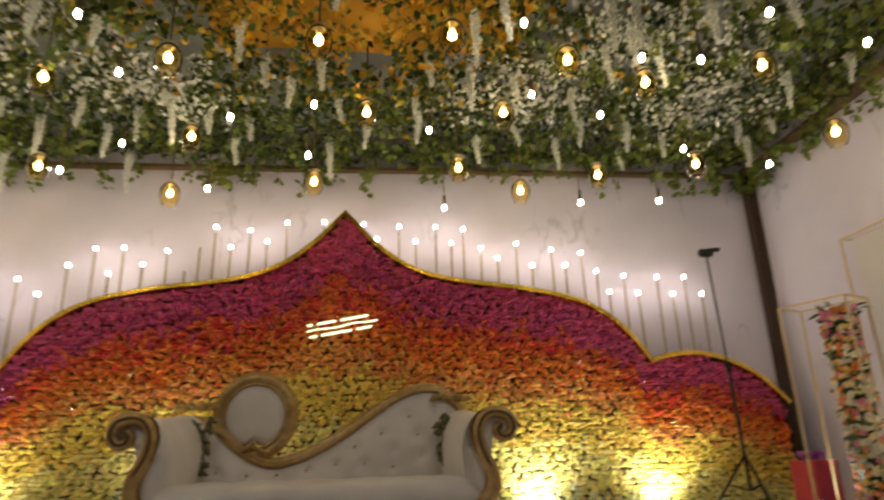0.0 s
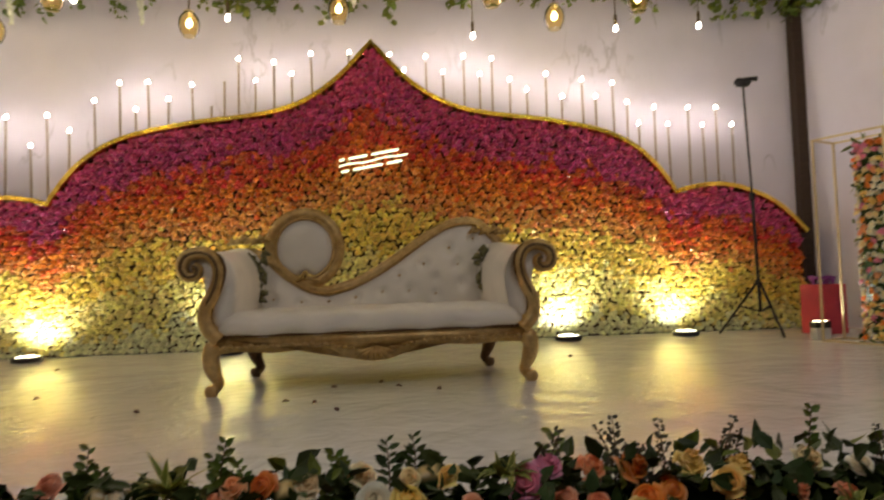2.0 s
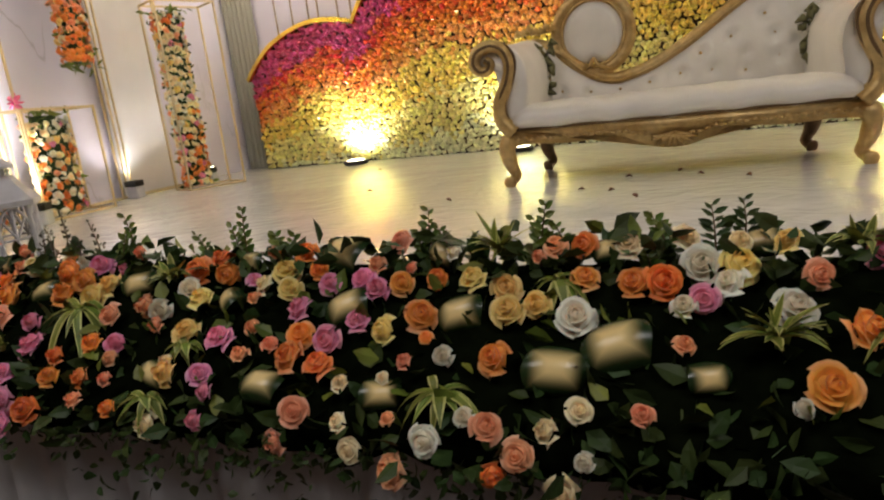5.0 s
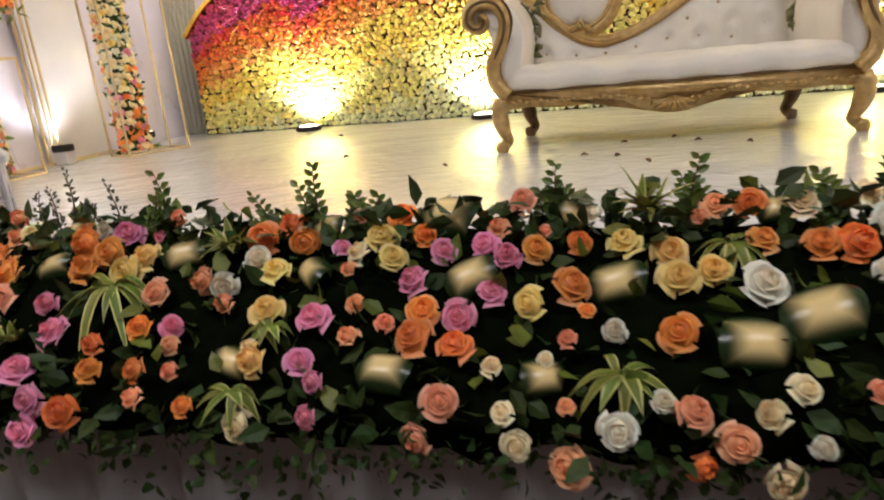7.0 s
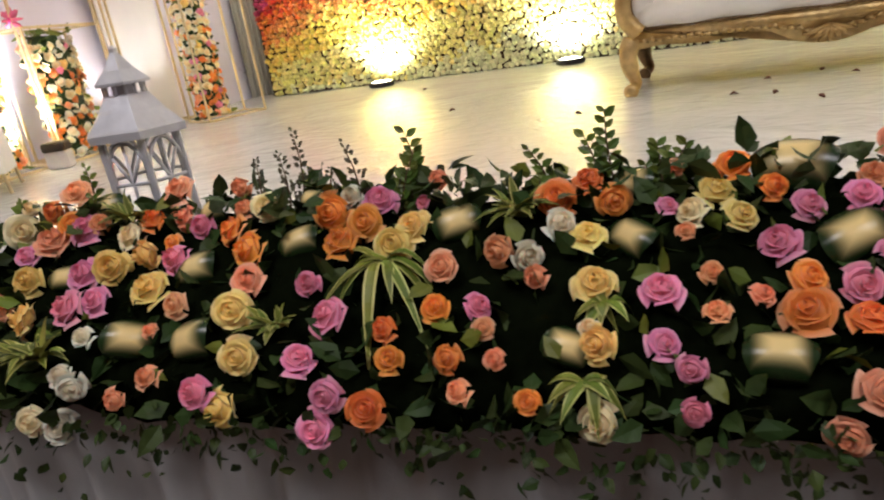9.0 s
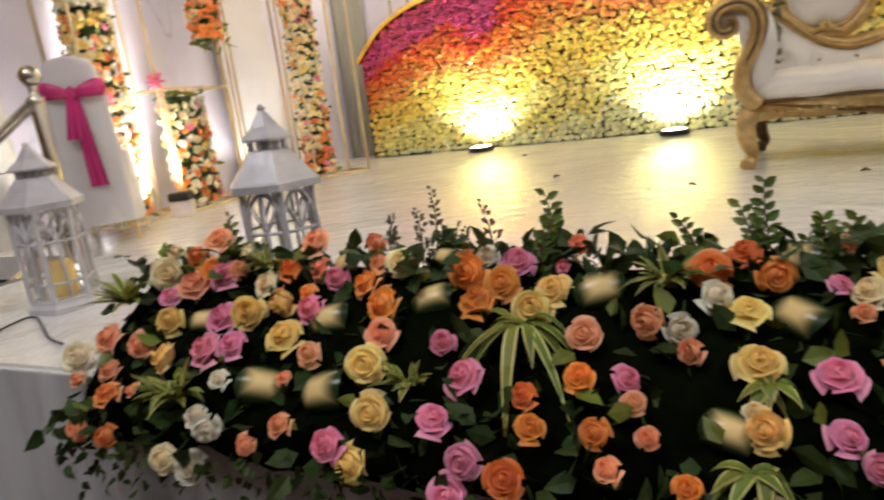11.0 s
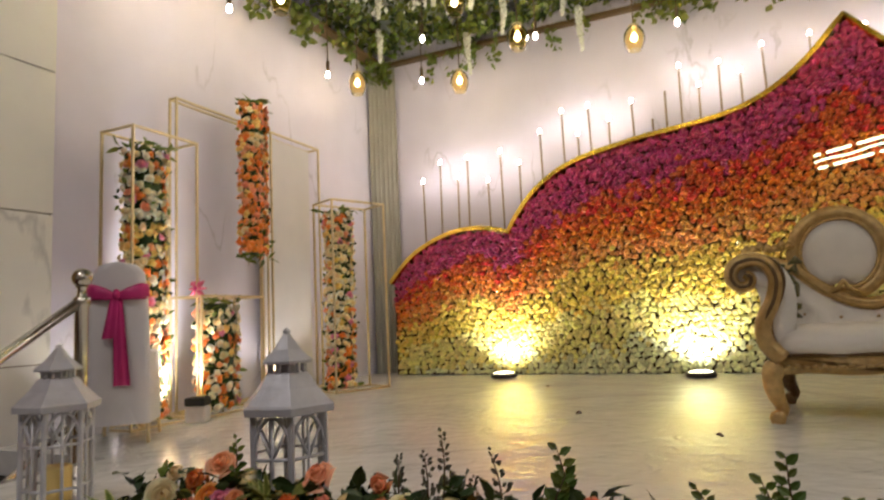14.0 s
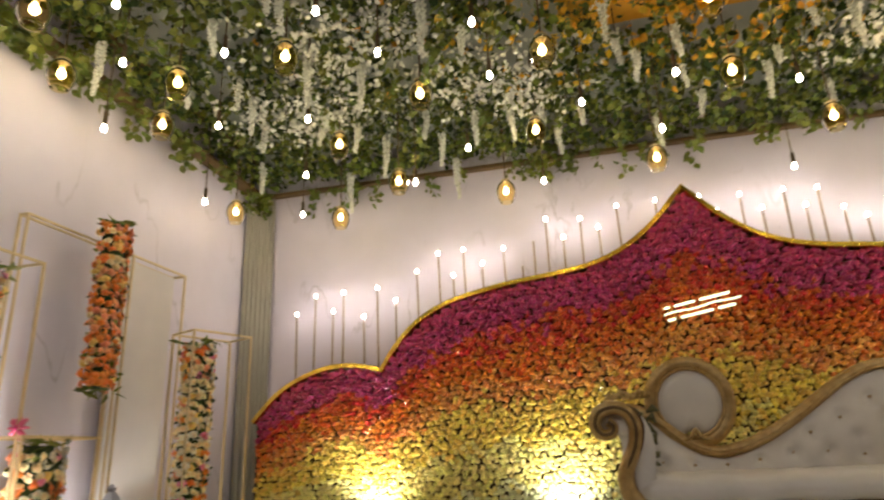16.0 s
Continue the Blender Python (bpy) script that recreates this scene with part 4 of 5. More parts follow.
WHITE = [
    (-3.05, 0.10, 0.036), (-2.69, -0.08, 0.030), (-2.67, 0.02, 0.024), (-2.66, 0.08, 0.022), (-2.63, -0.00, 0.026),
    (-2.20, 0.31, 0.021), (-1.87, 0.19, 0.023), (-1.82, 0.24, 0.024), (-1.22, 0.31, 0.022), (-1.19, 0.12, 0.022),
    (-1.19, -0.01, 0.035), (-1.13, 0.03, 0.024), (-0.97, 0.19, 0.042), (-0.94, -0.02, 0.022), (-0.80, 0.21, 0.026),
    (-0.77, 0.28, 0.039), (-0.73, 0.25, 0.033), (-0.65, 0.07, 0.020), (-0.64, 0.21, 0.037), (-0.29, 0.12, 0.035),
]
CREAM = [
    (-2.96, 0.33, 0.020), (-2.94, 0.28, 0.033), (-2.75, -0.07, 0.028), (-2.66, 0.26, 0.026), (-2.37, 0.30, 0.027),
    (-1.78, 0.09, 0.015), (-1.77, -0.03, 0.030), (-1.63, 0.25, 0.029), (-1.37, 0.07, 0.023), (-1.35, 0.01, 0.023),
    (-1.33, -0.04, 0.029), (-1.29, 0.08, 0.016), (-1.00, 0.02, 0.030), (-0.98, -0.08, 0.037), (-0.95, 0.05, 0.027),
    (-0.89, 0.32, 0.029), (-0.79, 0.33, 0.028), (-0.71, 0.32, 0.026), (-0.40, 0.16, 0.028),
]


def slope_z(y):
    return 0.70 * y - 0.5295


def on_bed(x, s):
    """A place on the bed: hanging over the front, up the slope, or standing along the back."""
    if s < 0:
        return Vector((x, 0.735, -0.015 + s))
    if s > 0.335:
        return Vector((x, 1.07, 0.2195 + s - 0.335))
    return Vector((x, 0.735 + s, slope_z(0.735 + s)))


# lumpy base under the roses, coloured as the deep shade of the gaps
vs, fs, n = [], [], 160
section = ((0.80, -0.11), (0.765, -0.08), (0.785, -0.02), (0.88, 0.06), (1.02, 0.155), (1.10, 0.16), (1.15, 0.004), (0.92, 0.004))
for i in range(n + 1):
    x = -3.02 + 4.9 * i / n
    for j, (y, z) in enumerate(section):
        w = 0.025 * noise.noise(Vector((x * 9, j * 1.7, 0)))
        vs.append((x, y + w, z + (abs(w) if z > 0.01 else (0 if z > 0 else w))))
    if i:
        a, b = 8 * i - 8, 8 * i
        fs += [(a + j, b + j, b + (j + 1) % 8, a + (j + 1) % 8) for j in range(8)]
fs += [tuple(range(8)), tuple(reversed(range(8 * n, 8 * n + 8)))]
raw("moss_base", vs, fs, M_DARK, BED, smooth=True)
NORMAL = Vector((0, -0.78, 0.63))
taken = []
for kind, spots in (("orange", ORANGE_WEST), ("orange", ORANGE_EAST), ("yellow", YELLOW), ("pink", PINK_WEST), ("pink", PINK_EAST), ("salmon", SALMON_WEST), ("salmon", SALMON_EAST), ("white", WHITE), ("cream", CREAM)):
    for x, up, r in spots:
        p = on_bed(x, up)
        lean = 0.0 if up > 0 else 0.35
        tilt = NORMAL + Vector((RNG.gauss(0, 0.32), RNG.gauss(-lean, 0.22), RNG.gauss(0.1 - lean, 0.25)))
        variant = 2 if r < 0.026 and RNG.random() < 0.7 else RNG.choice((0, 0, 1, 1, 2))
        set_rose(BIG[kind][variant], BED, p + Vector((0, -0.010, 0.008)), min(r, 0.039) * (1.0, 1.07, 1.22)[variant] * ((1.26 if up > 0.08 else 1.06) if x < -1.7 else (0.97 if up > 0.08 else 0.82)), tilt)
        taken.append((x, p.y))
# the part of the bed beyond the last clear view, and gaps
for i in range(900):
    x, y = RNG.uniform(-0.08, 1.85), RNG.uniform(0.75, 1.07)
    if len(taken) > 296 or min((x - a)**2 + (y - b)**2 for a, b in taken) < 0.075**2:
        continue
    kind = RNG.choice(("orange", "orange", "yellow", "pink", "salmon", "salmon", "white", "cream", "pink"))
    set_rose(BIG[kind][RNG.randrange(3)], BED, (x, y, min(slope_z(y), 0.25 - max(0, y - 1.03) * 1.5)), RNG.uniform(0.026, 0.038), NORMAL + Vector((RNG.gauss(0, 0.3), RNG.gauss(0, 0.2), 0.1)))
    taken.append((x, y))
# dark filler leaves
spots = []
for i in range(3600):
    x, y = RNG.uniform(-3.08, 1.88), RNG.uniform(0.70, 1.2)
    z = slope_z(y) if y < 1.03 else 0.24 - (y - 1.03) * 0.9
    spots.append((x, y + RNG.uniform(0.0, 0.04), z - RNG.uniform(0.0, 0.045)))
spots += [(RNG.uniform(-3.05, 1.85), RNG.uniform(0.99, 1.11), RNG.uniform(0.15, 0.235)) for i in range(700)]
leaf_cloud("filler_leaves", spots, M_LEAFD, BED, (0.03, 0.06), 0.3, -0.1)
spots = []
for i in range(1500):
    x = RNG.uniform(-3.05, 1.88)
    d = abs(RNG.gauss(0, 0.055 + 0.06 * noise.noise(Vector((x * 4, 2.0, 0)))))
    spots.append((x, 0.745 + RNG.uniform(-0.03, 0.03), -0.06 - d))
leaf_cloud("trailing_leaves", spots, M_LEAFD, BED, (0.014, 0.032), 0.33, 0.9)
spots = [(RNG.uniform(-3.05, 1.85), RNG.uniform(0.74, 1.14), 0) for i in range(230)]
leaf_cloud("bright_leaves", [(x, y, (slope_z(y) if y < 1.03 else 0.22)) for x, y, z in spots], M_LEAF, BED, (0.03, 0.055), 0.32, -0.3)

# variegated spider plants
SPIDERS = [
    (-3.01, 0.22, 0.104, 0), (-2.74, 0.05, 0.099, 0), (-2.68, 0.30, 0.068, 0), (-2.28, 0.10, 0.054, 0),
    (-2.11, 0.20, 0.116, 1), (-1.89, 0.27, 0.067, 0), (-1.78, 0.03, 0.052, 1), (-1.76, 0.13, 0.038, 1),
    (-1.18, 0.07, 0.068, 1), (-1.13, 0.32, 0.086, 0), (-1.00, 0.26, 0.057, 1), (-0.67, 0.17, 0.087, 0),
    (-0.53, 0.32, 0.065, 0), (-0.49, 0.20, 0.101, 1),
]


def strap(vs, fs, root, d, length, width, sag):
    """One long arching leaf."""
    n = 7
    side = d.cross(Vector((0, 0, 1))).normalized()
    k = len(vs)
    for i in range(n + 1):
        t = i / n
        p = root + d * length * t + Vector((0, 0, 1)) * (-sag * t * t * length)
        w = width * (0.55 + 1.5 * t * (1 - t)) * (1 - t**3)
        vs += [p - side * w, p + Vector((0, 0, -0.15 * w)), p + side * w]
        if i:
            a = k + 3 * (i - 1)
            fs += [(a, a + 1, a + 4, a + 3), (a + 1, a + 2, a + 5, a + 4)]


def spider(x, up, reach, hang, seed):
    """A tuft of striped strap leaves, standing or hanging over."""
    rng = random.Random(seed)
    inner, outer = ([], []), ([], [])
    count = 11 if hang else 22
    for i in range(count):
        a = (i + rng.uniform(-0.4, 0.4)) * 2 * math.pi / count
        d = Vector((math.cos(a), 0.6 * math.sin(a) - 0.45, rng.uniform(0.15, 0.7) if hang else rng.uniform(0.5, 1.5))).normalized()
        root = on_bed(x, up) + Vector((rng.uniform(-0.012, 0.012), -0.01, 0.0))
        ln, sag = reach * rng.uniform(0.75, 1.35), rng.uniform(0.7, 1.5) if hang else rng.uniform(0.15, 0.7)
        w = rng.uniform(0.008, 0.0115) * (1.2 if hang else 1.0)
        strap(*outer, root, d, ln, w, sag)
        strap(*inner, root + Vector((0, -0.0007, 0.0016)), d, ln * 0.98, w * 0.62, sag)
    sp = raw("spider_plant", *outer, M_LEAFP, BED)
    sp["label"] = "striped spider plant with cream leaf edges"
    raw("leaf_stripe", *inner, M_LEAF, sp)


for i, (x, up, reach, hang) in enumerate(SPIDERS):
    spider(x, up, reach, hang, 50 + i)
for i in range(6):
    spider(0.1 + 0.29 * i + RNG.uniform(-0.1, 0.1), RNG.uniform(0.12, 0.33), 0.08, i % 2, 80 + i)

# upright leafy sprigs
LEAFY = [
    (-3.04, 0.23), (-2.82, 0.30), (-2.10, 0.31), (-2.08, 0.27), (-1.88, 0.26), (-1.75, 0.31), (-1.67, 0.25), (-1.62, 0.24),
    (-1.28, 0.29), (-1.27, 0.25), (-1.07, 0.26), (-1.04, 0.29), (-0.85, 0.25), (-0.84, 0.24), (-0.43, 0.27),
]
FEATHERY = [
    (-2.42, 0.27), (-2.32, 0.32), (-2.22, 0.29), (-0.42, 0.28), (-0.35, 0.28), (-0.31, 0.29), (-0.22, 0.28), (-0.06, 0.27),
]
PINNATE = [
    (-0.75, 0.27), (-0.70, 0.28),
]


def sprig(x, top, style, seed):
    """A twig with leaves: broad paired ones, fine feathery ones, or a dark frond."""
    rng = random.Random(seed)
    size, count, wide, material = {"leafy": (0.030, 16, 0.30, M_LEAFS), "feathery": (0.013, 46, 0.34, M_FEATHER), "pinnate": (0.034, 17, 0.20, M_LEAFD)}[style]
    root = Vector((x + rng.uniform(-0.035, 0.035), 1.08 + rng.uniform(-0.02, 0.03), 0.12))
    tip = Vector((x, root.y + rng.uniform(-0.02, 0.04), top))
    bend = Vector((rng.uniform(-0.02, 0.02), 0, 0))
    bm = bmesh.new()
    tube(bm, [root.lerp(tip, t) + bend * math.sin(3.1 * t) for t in (0, 0.25, 0.5, 0.75, 1.0)], [0.0026, 0.0023, 0.002, 0.0016, 0.0008], 5)
    st = part("sprig", bm, M_STEM, BED)
    vs, fs = [], []
    axis = (tip - root).normalized()
    for i in range(count):
        t = 0.25 + 0.75 * (i + 0.5) / count
        p = root.lerp(tip, t) + bend * math.sin(3.1 * t)
        a = (i % 2) * math.pi + rng.uniform(-0.7, 0.7)
        out = Vector((math.cos(a), 0.6 * math.sin(a), 0))
        if style == "feathery":
            p = p + out * rng.uniform(0, 0.022) * (1.15 - t) + Vector((0, 0, rng.uniform(0, 0.012)))
        d = (out + axis * rng.uniform(0.35, 1.0)).normalized()
        s = size * rng.uniform(0.7, 1.25) * (1.2 - 0.55 * t)
        side = d.cross(Vector((rng.uniform(-0.4, 0.4), -1, rng.uniform(0.0, 0.8)))).normalized()
        fold = side.cross(d) * s * 0.06
        k = len(vs)
        vs += [p, p + d * s * 0.35 + side * s * wide + fold, p + d * s * 0.72 + side * s * wide * 0.75 + fold, p + d * s,
               p + d * s * 0.72 - side * s * wide * 0.75 + fold, p + d * s * 0.35 - side * s * wide + fold]
        fs += [(k, k + 1, k + 2, k + 3), (k, k + 3, k + 4, k + 5)]
    raw("sprig_leaves", vs, fs, material, st)


for style, spots in (("leafy", LEAFY), ("feathery", FEATHERY), ("pinnate", PINNATE)):
    for i, (x, top) in enumerate(spots):
        sprig(x, top, style, 120 + i)
        if style != "pinnate":
            sprig(x + RNG.uniform(-0.04, 0.04), top - RNG.uniform(0.03, 0.06), style, 220 + i)
for i in range(9):
    sprig(0.05 + 0.2 * i + RNG.uniform(-0.08, 0.08), RNG.uniform(0.25, 0.31), ("leafy", "feathery")[i % 2], 160 + i)

# folded broad leaves, pale in the middle, with their glossy reflection painted in too
M_FOLD = mat("folded_leaf_pale_sheen", (0.016, 0.036, 0.010), 0.26, vary=0.2, scale=12, bump=0.05)
nt = M_FOLD.node_tree
b = nt.nodes["Principled BSDF"]
old = b.inputs["Base Color"].links[0].from_socket
co = nt.nodes.new("ShaderNodeTexCoord")
mp = nt.nodes.new("ShaderNodeMapping")
mp.vector_type = "POINT"
mp.inputs["Location"].default_value = (-1.0, -1.0, -1.0)
mp.inputs["Scale"].default_value = (2.0, 2.0, 2.0)
nt.links.new(co.outputs["Generated"], mp.inputs["Vector"])
sx = nt.nodes.new("ShaderNodeSeparateXYZ")
nt.links.new(mp.outputs["Vector"], sx.inputs["Vector"])
ab = nt.nodes.new("ShaderNodeMath")
ab.operation = "ABSOLUTE"
nt.links.new(sx.outputs["X"], ab.inputs[0])
ay = nt.nodes.new("ShaderNodeMath")
ay.operation = "ABSOLUTE"
nt.links.new(sx.outputs["Y"], ay.inputs[0])
mxx = nt.nodes.new("ShaderNodeMath")
mxx.operation = "MAXIMUM"
nt.links.new(ab.outputs["Value"], mxx.inputs[0])
nt.links.new(ay.outputs["Value"], mxx.inputs[1])
mr = nt.nodes.new("ShaderNodeMapRange")
mr.interpolation_type = "SMOOTHSTEP"
mr.inputs["From Min"].default_value, mr.inputs["From Max"].default_value = 0.18, 0.84
mr.inputs["To Min"].default_value, mr.inputs["To Max"].default_value = 1.0, 0.0
nt.links.new(mxx.outputs["Value"], mr.inputs["Value"])
mx = nt.nodes.new("ShaderNodeMix")
mx.data_type = "RGBA"
mx.inputs["B"].default_value = (0.88, 0.68, 0.30, 1)
nt.links.new(old, mx.inputs["A"])
nt.links.new(mr.outputs["Result"], mx.inputs["Factor"])
nt.links.new(mx.outputs["Result"], b.inputs["Base Color"])
ROLLED = [
    (-2.79, 0.19, 0.035), (-2.77, 0.33, 0.039), (-2.58, 0.08, 0.047), (-2.50, 0.31, 0.037), (-2.49, 0.20, 0.043),
    (-2.44, 0.08, 0.048), (-2.29, 0.32, 0.029), (-2.29, 0.24, 0.040), (-2.00, 0.26, 0.043), (-1.81, 0.07, 0.038),
    (-1.71, 0.31, 0.035), (-1.71, 0.22, 0.041), (-1.54, 0.06, 0.045), (-1.47, 0.32, 0.059), (-1.42, 0.21, 0.048),
    (-1.30, 0.06, 0.038), (-1.25, 0.32, 0.034), (-1.18, 0.20, 0.048), (-1.00, 0.11, 0.054), (-0.93, 0.32, 0.031),
    (-0.90, 0.15, 0.059), (-0.77, 0.11, 0.033), (-0.67, 0.33, 0.034), (-0.26, 0.21, 0.045),
]
me = bpy.data.meshes.new("folded_leaf")
vs, fs = [], []
for i in range(19):
    a = radians(-125 + 250 * i / 18)
    for j in range(9):
        u = -1 + 2 * j / 8
        rim = 1 - 0.10 * u * u
        vs.append((u * 1.05 * (1 - 0.28 * math.sin(a)**2) + 0.06 * math.sin(2 * a), 0.82 * rim * math.sin(a), 0.8 * rim * math.cos(a) - 0.22 * abs(u)**3))
for i in range(18):
    for j in range(8):
        a = i * 9 + j
        fs.append((a, a + 1, a + 10, a + 9))
me.from_pydata(vs, [], fs)
me.materials.append(M_FOLD)
me.shade_smooth()
for x, up, r in ROLLED:
    ob = new("folded_leaf", me)
    ob.parent = BED
    q = (NORMAL + Vector((RNG.gauss(0, 0.25), RNG.gauss(0, 0.15), RNG.gauss(0, 0.15)))).to_track_quat("Z", "Y").to_matrix().to_4x4()
    ob.matrix_basis = Matrix.Translation(on_bed(x, up) + Vector((0, 0.012, -0.012))) @ q @ Matrix.Rotation(RNG.uniform(-0.5, 0.5), 4, "Z") @ Matrix.Diagonal((r * 0.95, r * 0.95, r * 0.85, 1))
    ob["label"] = "broad folded leaf with a pale middle"


# ---- gold frames with flower columns ----
def gold_frame(label, at, w, d, h, rz, board=False):
    ob = thing("gold_frame", label, "frame stand", "gold frames beside the stage", at, rz)
    r = 0.0075
    for sx in (-1, 1):
        for sy in (-1, 1):
            bm = bmesh.new()
            box(bm, (sx * w / 2, sy * d / 2, h / 2), (2 * r, 2 * r, h), 0.002)
            part("post", bm, M_BRASS, ob, smooth=False)
    for z in (h - r, r * 1.05):
        for sy in (-1, 1):
            bm = bmesh.new()
            box(bm, (0, sy * d / 2, z), (w - 2 * r, 2 * r * 0.96, 2 * r * 0.96), 0.002)
            part("rail", bm, M_BRASS, ob, smooth=False)
        for sx in (-1, 1):
            bm = bmesh.new()
            box(bm, (sx * w / 2, 0, z), (2 * r * 0.96, d - 2 * r, 2 * r * 0.96), 0.002)
            part("rail", bm, M_BRASS, ob, smooth=False)
    if board:
        bm = bmesh.new()
        box(bm, (0, d / 2 - 0.02 if board > 0 else -d / 2 + 0.02, h / 2), (w - 0.03, 0.012, h - 0.03), 0.002)
        part("white_board", bm, M_CLOTH, ob, smooth=False)
    return ob


def flower_column(label, at, w, d, z0, z1, rz, seed, warm=False):
    rng = random.Random(seed)
    ob = thing("flower_column", label, "flower column", "flower columns on the frames", (at[0], at[1], 0), rz)
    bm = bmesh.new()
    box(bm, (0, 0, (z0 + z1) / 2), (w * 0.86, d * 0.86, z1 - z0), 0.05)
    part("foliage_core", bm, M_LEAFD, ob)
    palette = ("orange", "salmon", "cream", "white", "cream", "yellow", "white", "orange", "cream", "pink")
    if warm:
        palette = ("orange", "salmon", "orange", "yellow", "orange", "salmon", "orange", "cream", "orange", "salmon")
    z, row = z0 + 0.03, 0
    spots = []
    while z < z1:
        tone = palette[rng.randrange(10)] if rng.random() < 0.4 or z < z0 + 0.04 else tone
        row += 1
        for i in range(10):
            a = radians(-205 + 23.5 * (i + 0.5 * (row % 2)) + rng.uniform(-5, 5))
            c, q = math.cos(a), math.sin(a)
            k = (abs(c)**4 + abs(q)**4)**-0.25
            e = rng.uniform(0.93, 1.04)
            p = (w / 2 * c * k * e, d / 2 * q * k * e, z + rng.uniform(-0.022, 0.022))
            spots.append(p)
            kind = tone if rng.random() < 0.35 else palette[rng.randrange(10)]
            set_rose(SMALL[kind], ob, p, rng.uniform(0.028, 0.040), (c + rng.gauss(0, 0.3), q + rng.gauss(0, 0.3), rng.gauss(0.1, 0.3)), rng)
        z += 0.054
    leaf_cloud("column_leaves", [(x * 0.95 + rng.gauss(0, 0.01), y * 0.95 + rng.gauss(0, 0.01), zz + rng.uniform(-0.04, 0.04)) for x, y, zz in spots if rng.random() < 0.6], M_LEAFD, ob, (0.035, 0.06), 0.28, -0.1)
    leaf_cloud("fresh_leaves", [(x * 1.03 + rng.gauss(0, 0.01), y * 1.03 + rng.gauss(0, 0.01), zz + rng.uniform(-0.04, 0.04)) for x, y, zz in spots if rng.random() < 0.28], M_LEAF, ob, (0.04, 0.065), 0.24, -0.1)
    ends = [(rng.gauss(0, w * 0.3), rng.gauss(0, d * 0.3), e + rng.uniform(-0.01, 0.03) * s) for e, s in ((z0, -1), (z1, 1)) for q in range(26)]
    leaf_cloud("end_leaves", [e for e in ends if e[2] > 0.03], M_LEAF, ob, (0.06, 0.11), 0.16, 0.1)
    return ob


gold_frame("tall gold metal box frame holding a flower column", (-4.95, 2.69, 0), 0.47, 0.26, 1.72, 90)
flower_column("tall column of orange, cream and pink roses in foliage", (-4.93, 2.62), 0.24, 0.20, 0.03, 1.62, 90, 1)
gold_frame("low gold metal box frame holding a flower column", (-4.89, 3.18, 0), 0.56, 0.26, 0.75, 90)
flower_column("short column of orange and cream roses in foliage", (-4.86, 3.12), 0.30, 0.18, 0.03, 0.70, 90, 2)
gold_frame("tall open gold frame against the side wall", (-5.12, 3.46, 0), 0.90, 0.06, 2.10, 90)
flower_column("hanging column of orange and salmon roses on a frame", (-4.97, 3.61), 0.22, 0.15, 1.06, 2.22, 90, 3, True)
gold_frame("tall gold frame with a white board against the side wall", (-5.14, 4.27, 0), 0.64, 0.12, 2.10, 90, 1)
gold_frame("gold metal box frame holding a flower column near the corner", (-4.64, 4.39, 0), 0.50, 0.28, 1.52, 66)
flower_column("column of orange, white and salmon roses in foliage", (-4.70, 4.30), 0.22, 0.18, 0.03, 1.44, 66, 4)
# the same again on the other side
gold_frame("gold metal box frame holding a flower column near the corner", (2.77, 4.29, 0), 0.50, 0.28, 1.55, -66)
flower_column("column of cream, white and orange roses in foliage", (2.83, 4.21), 0.22, 0.18, 0.03, 1.48, -66, 5)
gold_frame("tall gold frame with a white board against the side wall", (3.37, 4.29, 0), 0.64, 0.12, 2.17, -90, 1)
gold_frame("tall open gold frame against the side wall", (3.36, 3.50, 0), 0.90, 0.06, 2.17, -90)
flower_column("hanging column of orange and salmon roses on a frame", (3.22, 3.68), 0.24, 0.16, 1.12, 2.30, -90, 6, True)
gold_frame("low gold metal box frame holding a flower column", (3.12, 3.18, 0), 0.56, 0.26, 0.75, -90)
flower_column("short column of orange and cream roses in foliage", (3.10, 3.12), 0.30, 0.18, 0.03, 0.70, -90, 7)
# uplight boxes
for (x, y, tx, ty, watts), rz in zip(UPLIGHTS, (20, 0, 10, 0, 0, 0)):
    ob = thing("uplight_box", "small black and white box uplight on the stage floor", "lamp", "uplights by the frames", (x, y, 0), rz)
    bm = bmesh.new()
    box(bm, (0, 0, 0.045), (0.12, 0.09, 0.09), 0.006)
    part("base", bm, M_LANT, ob, smooth=False)
    bm = bmesh.new()
    box(bm, (0, 0, 0.118), (0.125, 0.095, 0.05), 0.006)
    head = part("head", bm, M_BLACK, ob, smooth=False)
    bm = bmesh.new()
    if tx < x:
        box(bm, (-0.0645, 0, 0.122), (0.004, 0.06, 0.03), 0.001)
    else:
        box(bm, (0, 0, 0.1455), (0.09, 0.06, 0.004), 0.001)
    part("lens", bm, M_LENS, head, smooth=False)
# pink paper flower on the low frame's corner
ob = thing("paper_flower", "pink paper flower perched on the low gold frame", "decoration", at=(-4.83, 2.93, 0.79))
bm = bmesh.new()
for i in range(8):
    a = i * math.pi / 4
    tube(bm, [(0, 0, 0), (0.035 * math.cos(a), 0.0, 0.035 * math.sin(a)), (0.065 * math.cos(a), 0.012, 0.065 * math.sin(a))], [0.01, 0.026, 0.012], 7, 0.4)
part("petals", bm, mat("pink_paper", (0.72, 0.16, 0.30), 0.7, vary=0.2, scale=20), ob)
bm = bmesh.new()
bmesh.ops.create_uvsphere(bm, u_segments=10, v_segments=6, radius=0.02)
part("centre", bm, M_PINKC, ob)
bm = bmesh.new()
tube(bm, [(0, 0.01, -0.045), (0, 0.012, 0)], 0.004, 6)
part("stalk", bm, M_STEM, ob)

